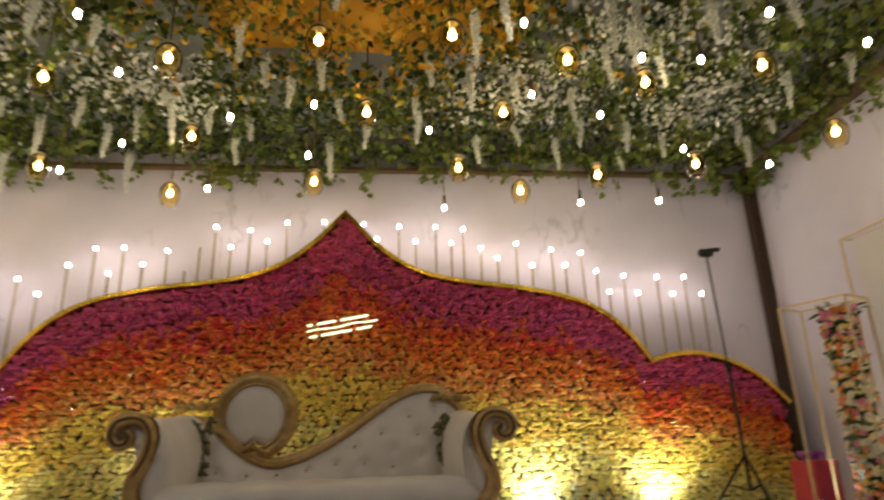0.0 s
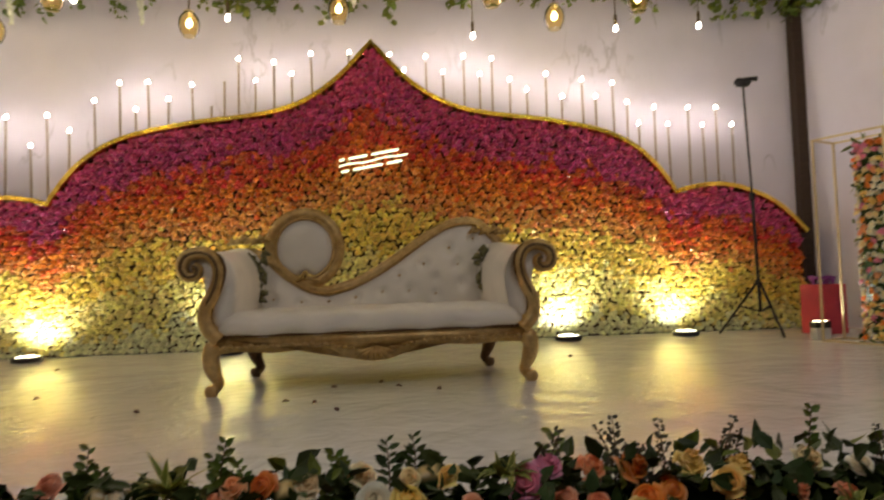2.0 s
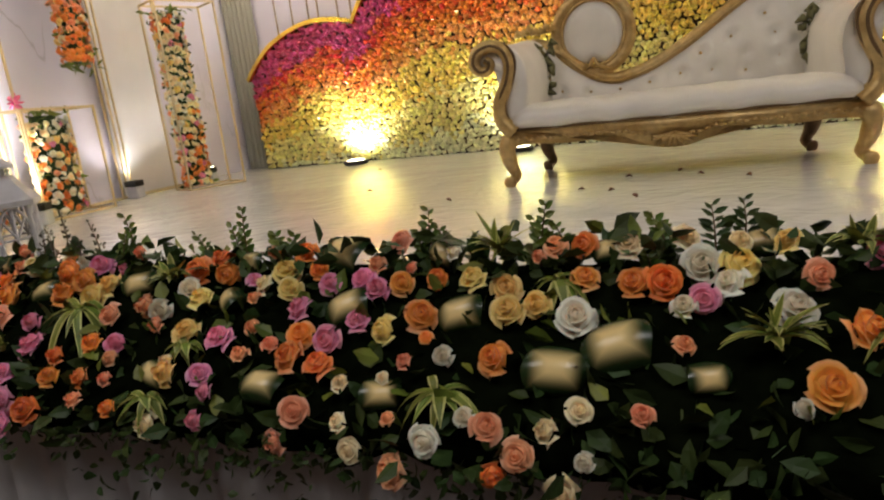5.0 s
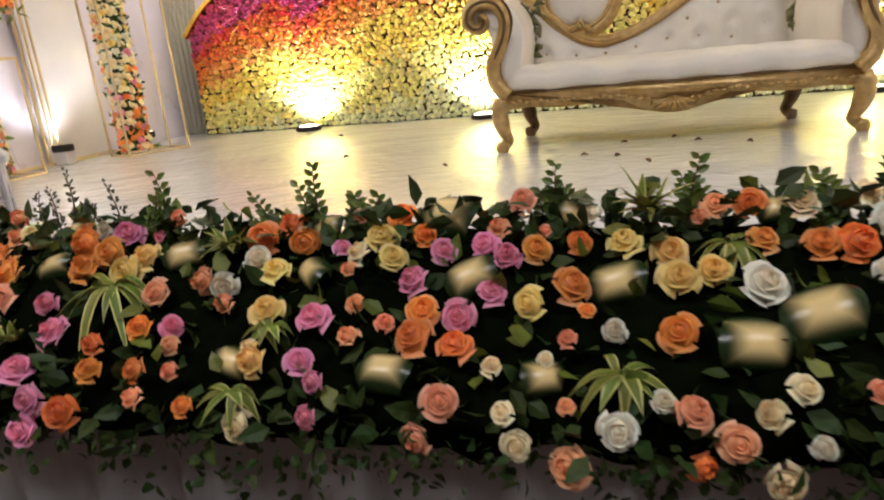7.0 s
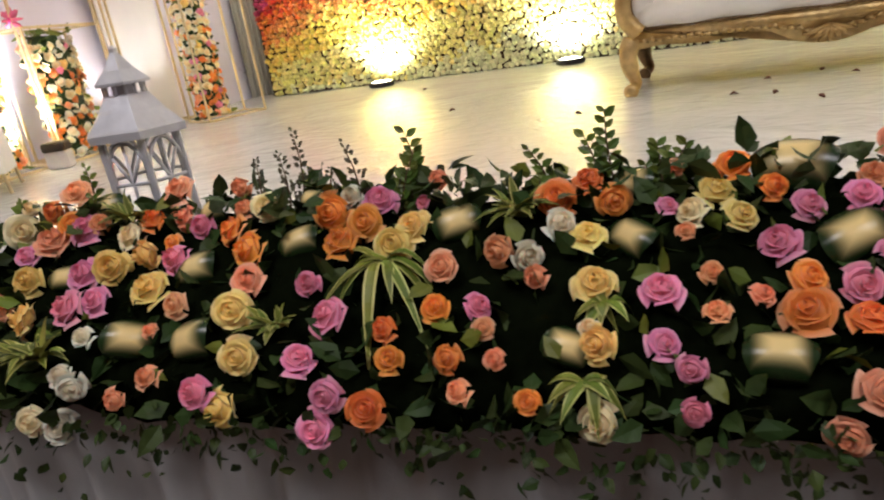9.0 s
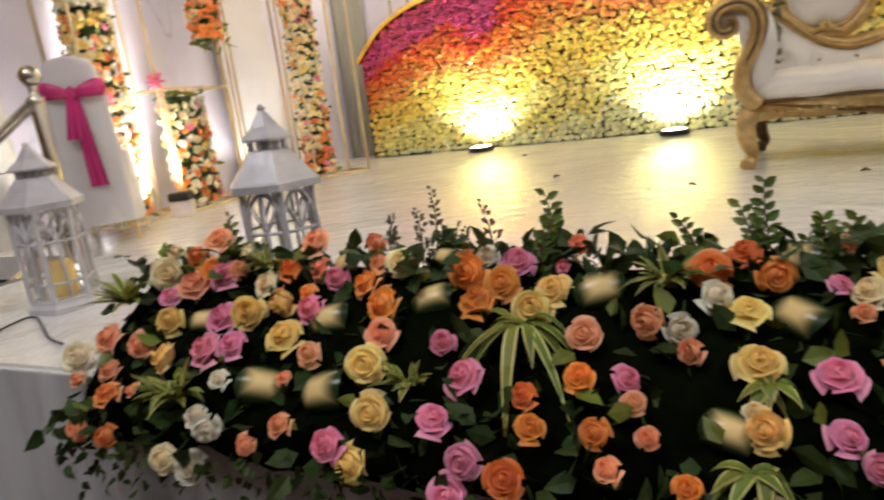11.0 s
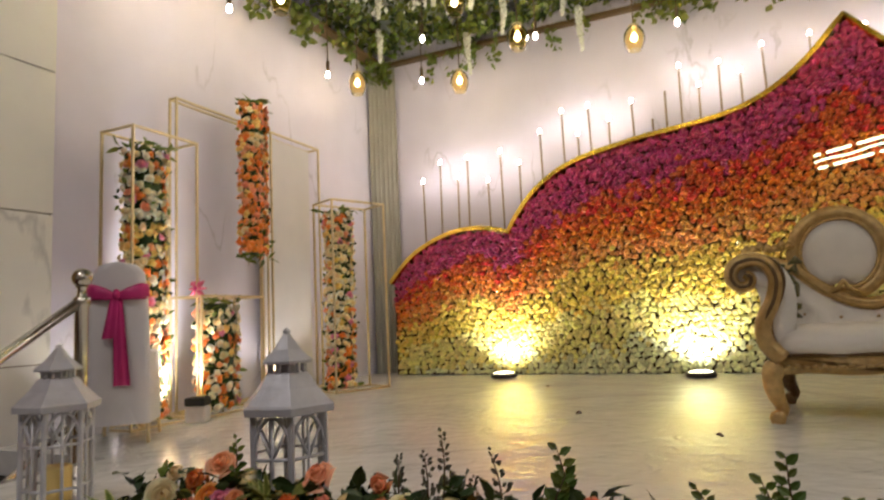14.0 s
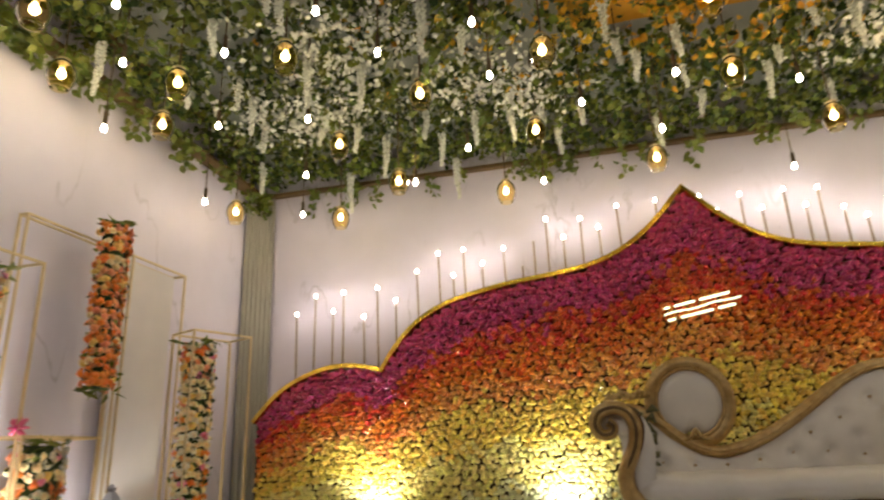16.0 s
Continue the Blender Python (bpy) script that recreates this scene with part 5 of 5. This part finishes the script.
# ---- covered chair with sash ----
CH = thing("banquet_chair", "white covered banquet chair with a magenta satin sash", "chair", at=(-4.675, 2.305, 0), rz=40)
CH.scale = (0.68, 0.8, 0.95)
vs, fs = [], []
n = 24
for j, (z, w, d, rz) in enumerate(((0.10, 0.225, 0.24, 0), (0.30, 0.215, 0.225, 0), (0.45, 0.21, 0.215, 0), (0.47, 0.20, 0.20, 0))):
    for i in range(n):
        a = 2 * math.pi * i / n
        c, s = math.cos(a), math.sin(a)
        k = (abs(c)**5 + abs(s)**5)**(-0.2)
        fold = 1 + (0.03 * math.sin(i * 3.0) if z < 0.2 else 0)
        vs.append((w * c * k * fold, d * s * k * fold, z))
for j in range(3):
    for i in range(n):
        a, b2 = j * n + i, j * n + (i + 1) % n
        fs.append((a, b2, b2 + n, a + n))
fs.append(tuple(range(3 * n, 4 * n)))
raw("seat_cover", vs, fs, M_CLOTH, CH, smooth=True)
vs, fs = [], []
prof = [(0.10, 0.215), (0.45, 0.21), (0.6, 0.20), (0.78, 0.195), (0.88, 0.175), (0.92, 0.12), (0.935, 0.02)]
for z, w in prof:
    for i in range(n):
        a = 2 * math.pi * i / n
        c, s = math.cos(a), math.sin(a)
        k = (abs(c)**4 + abs(s)**4)**(-0.25)
        vs.append((w * c * k, -0.20 - 0.06 * max(0, z - 0.45) + 0.035 * s * k, z))
for j in range(len(prof) - 1):
    for i in range(n):
        a, b2 = j * n + i, j * n + (i + 1) % n
        fs.append((a, b2, b2 + n, a + n))
fs.append(tuple(range((len(prof) - 1) * n, len(prof) * n)))
raw("back_cover", vs, fs, M_CLOTH, CH, smooth=True)
bm = bmesh.new()
box(bm, (0, -0.222, 0.76), (0.405, 0.085, 0.045), 0.012)
SASH = part("sash", bm, M_PINKC, CH)
for s, ln in ((-1, 0.22), (1, 0.46)):
    bm = bmesh.new()
    rows = []
    for j in range(9):
        f = j / 8
        half, zz = 0.030 + 0.026 * f, 0.76 - ln * f
        rows.append([[bm.verts.new((s * (0.006 + 0.035 * f) + half * (i / 3 - 1), -0.28 - 0.012 * math.sin(i * 2.1 + s) * f + 0.003 * s + back, zz)) for i in range(7)] for back in (0.0, 0.003)])
    for j in range(8):
        for i in range(6):
            bm.faces.new([rows[j][0][i], rows[j + 1][0][i], rows[j + 1][0][i + 1], rows[j][0][i + 1]])
            bm.faces.new([rows[j][1][i], rows[j][1][i + 1], rows[j + 1][1][i + 1], rows[j + 1][1][i]])
        for i in (0, 6):
            bm.faces.new([rows[j][0][i], rows[j][1][i], rows[j + 1][1][i], rows[j + 1][0][i]])
    part("sash_tail", bm, M_PINKC, SASH)
    bm = bmesh.new()
    tube(bm, spline([(0, -0.280, 0.755), (s * 0.07, -0.290, 0.766), (s * 0.15, -0.278, 0.78), (s * 0.205, -0.235, 0.785)], 3), [0.006, 0.007, 0.009, 0.011, 0.012, 0.013, 0.014, 0.014, 0.013, 0.011], 8, 2.8)
    part("bow_loop", bm, M_PINKC, SASH)
bm = bmesh.new()
bmesh.ops.create_uvsphere(bm, u_segments=12, v_segments=8, radius=0.028)
for v in bm.verts:
    v.co += Vector((0, -0.285, 0.765))
part("bow_knot", bm, M_PINKC, SASH)
for sx in (-1, 1):
    for sy in (-1, 1):
        bm = bmesh.new()
        tube(bm, [(sx * 0.19, sy * 0.19, 0.12), (sx * 0.2, sy * 0.21, 0.0)], 0.013, 8)
        part("leg", bm, M_BRASS, CH)


# ---- lanterns ----
def lantern(x, y, s, rz):
    ob = thing("lantern", "white painted tin lantern with arched windows and a cream candle", "lantern", "white lanterns on the stage corner", (x, y, 0), rz)
    R, H = 0.098 * s, 0.30 * s
    bm = bmesh.new()
    lathe(bm, [(R * 1.16, 0.0), (R * 1.16, 0.018), (R * 1.05, 0.03), (R * 1.05, 0.04)], 6)
    part("base", bm, M_LANT, ob, smooth=False)
    cor = [Vector((R * math.cos(k * math.pi / 3), R * math.sin(k * math.pi / 3), 0)) for k in range(6)]
    for k in range(6):
        a, b = cor[k], cor[(k + 1) % 6]
        bm = bmesh.new()
        box(bm, (a.x, a.y, 0.04 + H / 2), (0.014, 0.014, H), 0.003)
        part("post", bm, M_LANT, ob, smooth=False)
        bm = bmesh.new()
        mid = (a + b) / 2
        for f in (0.5,):
            p = a.lerp(b, f)
            tube(bm, [p + Vector((0, 0, 0.045)), p + Vector((0, 0, 0.04 + H * 0.97))], 0.0045, 6)
        for t in (0.18, 0.62):
            tube(bm, [a + Vector((0, 0, 0.04 + H * t)), b + Vector((0, 0, 0.04 + H * t))], 0.0045, 6)
        arch = [a.lerp(b, 0.5 - 0.5 * math.cos(math.pi * i / 10)) + Vector((0, 0, 0.04 + H * (0.62 + 0.33 * math.sin(math.pi * i / 10)))) for i in range(11)]
        tube(bm, arch, 0.0048, 6)
        tube(bm, [mid + Vector((0, 0, 0.04 + H * 0.62)), a.lerp(b, 0.16) + Vector((0, 0, 0.04 + H * 0.84))], 0.004, 6)
        tube(bm, [mid + Vector((0, 0, 0.04 + H * 0.62)), a.lerp(b, 0.84) + Vector((0, 0, 0.04 + H * 0.84))], 0.004, 6)
        part("window_tracery", bm, M_LANT, ob)
    bm = bmesh.new()
    z = 0.04 + H
    lathe(bm, [(R * 1.02, z - 0.012), (R * 1.26, z - 0.010), (R * 1.28, z + 0.008), (R * 1.20, z + 0.014), (R * 0.86, z + 0.05 * s), (R * 0.60, z + 0.085 * s), (R * 0.54, z + 0.088 * s)], 6)
    roof = part("roof", bm, M_LANT, ob, smooth=False)
    for k in range(12):
        bm = bmesh.new()
        a = k * math.pi / 6
        tube(bm, [(R * 0.46 * math.cos(a), R * 0.46 * math.sin(a), z + 0.086 * s), (R * 0.46 * math.cos(a), R * 0.46 * math.sin(a), z + 0.114 * s)], 0.0045, 5)
        part("cupola_post", bm, M_LANT, roof)
    bm = bmesh.new()
    lathe(bm, [(R * 0.30, z + 0.086 * s), (R * 0.30, z + 0.112 * s)], 6)
    part("cupola", bm, M_LANT, roof, smooth=False)
    bm = bmesh.new()
    lathe(bm, [(R * 0.50, z + 0.110 * s), (R * 0.70, z + 0.112 * s), (R * 0.71, z + 0.118 * s), (R * 0.40, z + 0.145 * s), (R * 0.13, z + 0.180 * s), (R * 0.09, z + 0.184 * s), (R * 0.12, z + 0.192 * s), (R * 0.03, z + 0.200 * s)], 6)
    part("cap", bm, M_LANT, roof, smooth=False)
    bm = bmesh.new()
    lathe(bm, [(0.041, 0.04), (0.042, 0.05), (0.042, 0.145), (0.037, 0.15), (0.004, 0.146)], 16)
    part("candle", bm, M_WAX, ob)


lantern(-2.84, 1.30, 0.985, 12)
lantern(-3.70, 1.285, 0.955, 5)
lantern(-3.95, 1.05, 0.985, 20)

# cable over the cloth
bm = bmesh.new()
tube(bm, spline([(-3.35, 1.0, 0.006), (-3.46, 1.04, 0.006), (-3.7, 1.17, 0.006), (-3.71, 1.09, 0.006), (-3.63, 0.95, 0.006), (-3.64, 0.87, 0.006), (-3.64, 0.852, 0.002), (-3.62, 0.8, -0.08), (-3.63, 0.785, -0.2), (-3.58, 0.765, -0.4), (-3.64, 0.755, -0.6), (-3.61, 0.75, -0.88)], 8), 0.0032, 6)
tagged(part("cable", bm, M_BLACK), "black power cable running over the white cloth", "cable")

# ---- steel handrail by the stairs ----
RAIL = thing("handrail", "polished steel stair handrail with a ball finial", "handrail", at=(-4.43, 1.88, 0))
bm = bmesh.new()
lathe(bm, [(0.04, -0.15), (0.04, -0.14), (0.028, -0.135), (0.028, 0.66), (0.036, 0.67), (0.036, 0.70), (0.02, 0.71), (0.018, 0.745), (0.03, 0.75)], 16)
NEWEL = part("newel_post", bm, M_STEEL, RAIL)
bm = bmesh.new()
bmesh.ops.create_uvsphere(bm, u_segments=16, v_segments=10, radius=0.044)
for v in bm.verts:
    v.co.z += 0.79
part("ball_finial", bm, M_STEEL, NEWEL)
bm = bmesh.new()
tube(bm, [(0, 0, 0.69), (0, -1.3, -0.19)], 0.024, 12)
part("top_rail", bm, M_STEEL, RAIL)
bm = bmesh.new()
tube(bm, [(0, 0, 0.18), (0, -1.3, -0.66)], 0.014, 10)
part("lower_rail", bm, M_STEEL, RAIL)
for k, y in enumerate((-0.38, -0.80, -1.22)):
    bm = bmesh.new()
    tube(bm, [(0, y, 0.67 + y * 0.677), (0, y, (-0.30, -0.60, -0.75)[k] + 0.0)], 0.014, 10)
    part("baluster", bm, M_STEEL, RAIL)

# ---- microphone stand ----
ST = thing("tripod_stand", "black tripod stand with a small camera head", "tripod stand", at=(2.44, 5.1, 0))
bm = bmesh.new()
tube(bm, [(0, 0, 0.2), (-0.02, 0, 1.2)], 0.014, 8)
tube(bm, [(-0.02, 0, 1.2), (-0.05, 0, 2.16)], 0.009, 8)
part("pole", bm, M_BLACK, ST)
bm = bmesh.new()
tube(bm, [(-0.022, 0, 1.17), (-0.024, 0, 1.23)], 0.024, 8)
part("clamp", bm, M_BLACK, ST)
for k in range(3):
    a = k * 2.094 + 0.5
    bm = bmesh.new()
    tube(bm, [(0.01 * math.cos(a), 0.01 * math.sin(a), 0.46), (0.33 * math.cos(a), 0.33 * math.sin(a), 0.012)], 0.010, 8)
    tube(bm, [(0, 0, 0.2), (0.16 * math.cos(a), 0.16 * math.sin(a), 0.25)], 0.007, 6)
    part("leg", bm, M_BLACK, ST)
bm = bmesh.new()
box(bm, (-0.055, 0, 2.20), (0.13, 0.07, 0.07), 0.015)
tube(bm, [(-0.12, -0.02, 2.21), (0.05, -0.05, 2.22)], 0.02, 8)
part("head", bm, M_BLACK, ST)

# red carton with purple foil
BX = thing("gift_carton", "red card carton with purple foil sticking out", "box", at=(2.98, 5.05, 0), rz=15)
bm = bmesh.new()
box(bm, (0, 0, 0.21), (0.26, 0.24, 0.42), 0.006)
part("carton", bm, M_REDBOX, BX, smooth=False)
for i in range(9):
    bm = bmesh.new()
    tube(bm, [(-0.1 + 0.025 * i, 0.02 * math.sin(i * 3), 0.42), (-0.11 + 0.028 * i, 0.05 * math.sin(i * 2), 0.47), (-0.13 + 0.032 * i, 0.06 * math.sin(i), 0.49)], [0.012, 0.024, 0.01], 6, 0.5)
    part("foil", bm, M_PURPLE, BX)

# fallen petals
for i, (x, y) in enumerate(((-1.25, 3.0), (-1.1, 2.93), (-0.98, 2.74), (-0.7, 3.3), (-1.05, 3.35), (-0.8, 3.45), (-0.5, 3.15), (-3.1, 4.6), (-2.6, 3.4), (0.5, 4.2), (-1.9, 2.9))):
    bm = bmesh.new()
    tube(bm, [(-0.016, 0, 0.004), (0, 0.005, 0.012), (0.018, 0, 0.005)], [0.004, 0.013, 0.003], 6, 0.5)
    ob = part("petal", bm, M_PETALB)
    ob.matrix_world = pose(x, y, 0.001, 0, 0, i * 50)
    tagged(ob, "dry dark petal fallen on the white sheet", "petal", "fallen petals")

# ---- the green ceiling ----
GREEN = thing("canopy_foliage", "dense hanging ivy under the canopy, partly tinted with amber ceiling glow", "foliage", at=(0, 0, 0))


def under(x, y):
    """How low the foliage hangs here."""
    edge = min(x - XL, XR - x, 6.0 - y) * 2.2
    return ZC + 0.16 - 0.20 * min(1, max(0.25, edge)) * (0.65 + 0.9 * noise.noise(Vector((x * 1.3, y * 1.3, 5)))) - 0.10 * noise.noise(Vector((x * 4, y * 4, 1)))


spots, dark, amber, white = [], [], [], []
for i in range(30000):
    x, y = RNG.uniform(XL + 0.08, XR - 0.08), RNG.uniform(1.85, 5.9)
    low = under(x, y)
    z = low + abs(RNG.gauss(0, 0.09))
    if z > ZC + 0.32:
        continue
    gap = noise.noise(Vector((x * 2.6, y * 2.6, 9))) + 0.6 * noise.noise(Vector((x * 7, y * 7, 4)))
    if gap > (0.27 if y < 4.6 else 0.5):
        continue
    # leaves around the amber-lit middle take that glow as their colour
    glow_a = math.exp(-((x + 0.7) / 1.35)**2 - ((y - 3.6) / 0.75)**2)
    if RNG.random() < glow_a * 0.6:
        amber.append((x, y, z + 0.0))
    else:
        (spots if RNG.random() < 0.62 else dark).append((x, y, z))
# trailing tendrils
for i in range(230):
    x, y = RNG.uniform(XL + 0.1, XR - 0.1), RNG.uniform(2.5, 5.85)
    if i < 60:
        y = RNG.uniform(5.65, 5.9)
    elif i < 115:
        x = XL + RNG.uniform(0.05, 0.25)
    elif i < 155:
        x = XR - RNG.uniform(0.05, 0.25)
    ln = RNG.uniform(0.08, 0.3)
    for k in range(int(ln * 70)):
        spots.append((x + RNG.gauss(0, 0.025), y + RNG.gauss(0, 0.02), ZC + 0.02 - ln * RNG.random()))
leaf_cloud("ivy_leaves", spots, M_LEAF, GREEN, (0.045, 0.085), 0.42, 0.5)
leaf_cloud("dark_ivy_leaves", dark, M_LEAFD, GREEN, (0.045, 0.085), 0.42, 0.5)
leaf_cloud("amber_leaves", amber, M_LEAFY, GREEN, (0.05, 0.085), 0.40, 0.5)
for cx, cy in ((-3.2, 3.6), (1.35, 3.6), (-2.3, 4.3), (0.6, 4.3), (-3.9, 4.4), (2.2, 4.4)):
    for i in range(700):
        x, y = cx + RNG.gauss(0, 0.33), cy + RNG.gauss(0, 0.28)
        white.append((x, y, under(x, y) + RNG.uniform(-0.10, 0.06)))
leaf_cloud("white_sprays", white, M_WISTERIA, GREEN, (0.03, 0.06), 0.35, 0.5)

# wisteria strands
STRANDS = [
    (-0.66, 5.07), (-0.21, 4.78), (0.15, 4.07), (0.38, 5.24), (0.7, 4.94), (1.14, 5.23), (1.13, 3.24), (2.08, 4.47),
    (2.73, 4.83), (2.7, 4.04), (0.97, 3.27), (2.18, 3.16), (1.83, 5.39), (-0.17, 3.9), (1.47, 3.66), (-3.99, 3.15),
    (-4.21, 3.83), (-4.24, 4.1), (-4.87, 3.15), (-2.95, 4.71), (-2.42, 3.69), (-2.54, 4.85), (-2.21, 4.7), (-1.85, 5.35),
    (-1.64, 4.93), (-1.47, 3.66), (-3.23, 3.89),
]


def strand_mesh(seed, length):
    rng = random.Random(seed)
    vs, fs = [], []
    n = int(length / 0.0036)
    for i in range(n):
        t = i / n
        a, r = i * 2.4, 0.032 * (1 - 0.6 * t) * rng.uniform(0.6, 1.2)
        c = Vector((r * math.cos(a) + 0.012 * math.sin(t * 5), r * math.sin(a), -length * t))
        s = 0.016 * (1 - 0.35 * t) * rng.uniform(0.8, 1.2)
        k = len(vs)
        for d in ((1, 0, 0), (0, 1, 0), (-1, 0, 0), (0, -1, 0), (0, 0, 1), (0, 0, -1)):
            vs.append(c + Vector(d) * s * rng.uniform(0.7, 1.2))
        fs += [(k + p, k + (p + 1) % 4, k + 4) for p in range(4)] + [(k + (p + 1) % 4, k + p, k + 5) for p in range(4)]
    me = bpy.data.meshes.new("blossoms")
    me.from_pydata(vs, [], fs)
    me.materials.append(M_WISTERIA)
    return me


HANG = [strand_mesh(200 + i, (0.24, 0.33, 0.42, 0.28)[i]) for i in range(4)]
places = [(x, y) for x, y in STRANDS]
while len(places) < 74:
    p = (RNG.uniform(XL + 0.4, XR - 0.4), RNG.uniform(2.6, 5.6))
    if min((p[0] - a)**2 + (p[1] - b)**2 for a, b in places) > 0.07:
        places.append(p)
for i, (x, y) in enumerate(places):
    top = ZC + 0.10 if y < 5.4 else ZC + 0.02
    ob = thing("wisteria_strand", "hanging strand of small white wisteria blossoms", "flower strand", "white strands under the canopy", (x, min(y, 5.82), top), i * 40)
    bl = new("blossoms", HANG[i % 4])
    bl.parent = ob
    bl.location = (0, 0, -0.03)
    bm = bmesh.new()
    tube(bm, [(0, 0, ZC + 0.40 - top), (0, 0, -0.05)], 0.003, 5)
    part("stem", bm, M_STEM, ob)

# amber glass jars with bulbs
JARS = [
    (-0.91, 3.32, 3.0), (-0.09, 3.22, 3.0), (-0.63, 4.17, 3.0), (0.4, 4.12, 3.0), (-1.09, 5.0, 2.8), (0.12, 4.68, 2.8),
    (0.74, 5.13, 2.8), (1.34, 4.77, 2.8), (1.33, 3.66, 3.0), (0.7, 3.43, 3.0), (2.05, 3.41, 3.0), (2.98, 3.25, 3.0),
    (2.8, 3.79, 2.72), (2.1, 4.52, 2.8), (-4.57, 2.36, 3.0), (-4.91, 2.91, 3.0), (-4.27, 3.21, 3.0), (-4.72, 3.66, 3.0),
    (-3.46, 3.15, 3.0), (-3.59, 4.36, 3.0), (-2.76, 3.82, 3.0), (-3.22, 4.78, 2.8), (-4.01, 5.42, 2.8), (-2.37, 5.3, 2.8),
    (-2.02, 4.61, 3.0), (-1.88, 3.56, 3.0), (-4.87, 4.96, 2.8),
]
JAR = thing("hanging_jar", "amber glass jar with a glowing bulb on a cord", "hanging lamp", "jar lamps under the canopy", (*JARS[0][:2], JARS[0][2]))
JAR.scale = (1.2, 1.2, 1.2)
bm = bmesh.new()
lathe(bm, [(0.035, 0.075), (0.05, 0.06), (0.068, 0.03), (0.074, -0.01), (0.068, -0.05), (0.052, -0.085), (0.047, -0.095), (0.043, -0.094), (0.048, -0.083), (0.063, -0.049), (0.069, -0.01), (0.063, 0.028), (0.046, 0.056), (0.032, 0.071)], 18, cap=False)
jar_glass = part("glass", bm, M_GLASS, JAR)
jar_glass.visible_shadow = False
bm = bmesh.new()
lathe(bm, [(0.006, 0.032), (0.014, 0.02), (0.023, 0.0), (0.021, -0.018), (0.010, -0.03), (0.002, -0.033)], 12)
part("bulb", bm, M_BULBJ, JAR)
bm = bmesh.new()
lathe(bm, [(0.036, 0.07), (0.037, 0.085), (0.018, 0.092), (0.016, 0.034)], 12)
jar_cap = part("cap", bm, M_BRASS, JAR)
bm = bmesh.new()
tube(bm, [(0, 0, 0.085), (0, 0, 0.82)], 0.0055, 6)
part("cord", bm, M_STEM, jar_cap)
for i, (x, y, z) in enumerate(JARS[1:]):
    copy_thing(JAR, pose(x, y, z, 0, 0, i * 25))
# bare bulbs
BULBS = [
    (-1.01, 4.08, 3.0), (-1.09, 4.5, 2.8), (-0.14, 4.42, 3.0), (0.09, 5.57, 2.8), (0.33, 3.08, 3.0), (0.56, 3.86, 3.0),
    (1.16, 4.12, 3.0), (1.19, 3.38, 3.0), (1.6, 3.38, 3.0), (1.78, 2.89, 3.0), (2.6, 3.13, 3.0), (1.38, 5.39, 2.8),
    (2.13, 5.32, 2.8), (2.08, 4.64, 3.0), (2.74, 4.5, 2.8), (2.86, 2.75, 2.72), (-4.12, 2.45, 3.0), (-4.77, 3.17, 2.72),
    (-4.46, 2.92, 3.0), (-3.8, 3.01, 3.0), (-4.34, 3.8, 3.0), (-4.88, 4.49, 2.72), (-3.66, 3.91, 3.0), (-4.1, 4.82, 3.0),
    (-4.32, 5.23, 2.8), (-3.1, 2.81, 3.0), (-2.89, 3.28, 3.0), (-2.26, 3.16, 3.0), (-2.25, 3.74, 3.0), (-2.6, 4.75, 3.0),
    (-3.09, 4.85, 2.8), (-2.02, 5.18, 2.8), (-1.65, 4.29, 3.0),
]
BULB = thing("pendant_bulb", "small bare warm bulb hanging on a brown cord", "hanging lamp", "bare bulbs under the canopy", BULBS[0])
bm = bmesh.new()
lathe(bm, [(0.010, 0.028), (0.013, 0.014), (0.0185, -0.004), (0.016, -0.018), (0.009, -0.028), (0.002, -0.030)], 12)
part("bulb", bm, M_BULB, BULB)
bm = bmesh.new()
lathe(bm, [(0.013, 0.024), (0.015, 0.03), (0.015, 0.12), (0.008, 0.13)], 10)
bulb_socket = part("socket", bm, M_STEM, BULB)
bm = bmesh.new()
tube(bm, [(0, 0, 0.12), (0, 0, 1.02)], 0.005, 6)
part("cord", bm, M_STEM, bulb_socket)
for i, (x, y, z) in enumerate(BULBS[1:]):
    copy_thing(BULB, pose(x, y, z, 0, 0, i * 25))

# ---- sandstone blocks by the stairs ----
WALLW = bpy.data.objects["wall_hall_west"]
BLOCK = []
for w in (0.30, 0.38, 0.46):
    bm = bmesh.new()
    box(bm, (0, 0, 0), (0.05, w - 0.006, 0.184), 0.010)
    me = bpy.data.meshes.new("block")
    bm.to_mesh(me)
    bm.free()
    me.materials.append(M_SAND)
    BLOCK.append((w, me))
z = -0.75
while z < 4.2:
    y = 0.2 + RNG.uniform(-0.3, 0)
    while y < 1.70:
        w, me = RNG.choice(BLOCK)
        fit = w if y + w < 1.55 else 1.705 - y
        ob = new("block", me)
        ob.parent = WALLW
        ob.location = (-5.452 + RNG.uniform(-0.006, 0.006), y + fit / 2, z)
        ob.scale = (1.0, fit / w, 1.0)
        y += fit
    z += 0.19
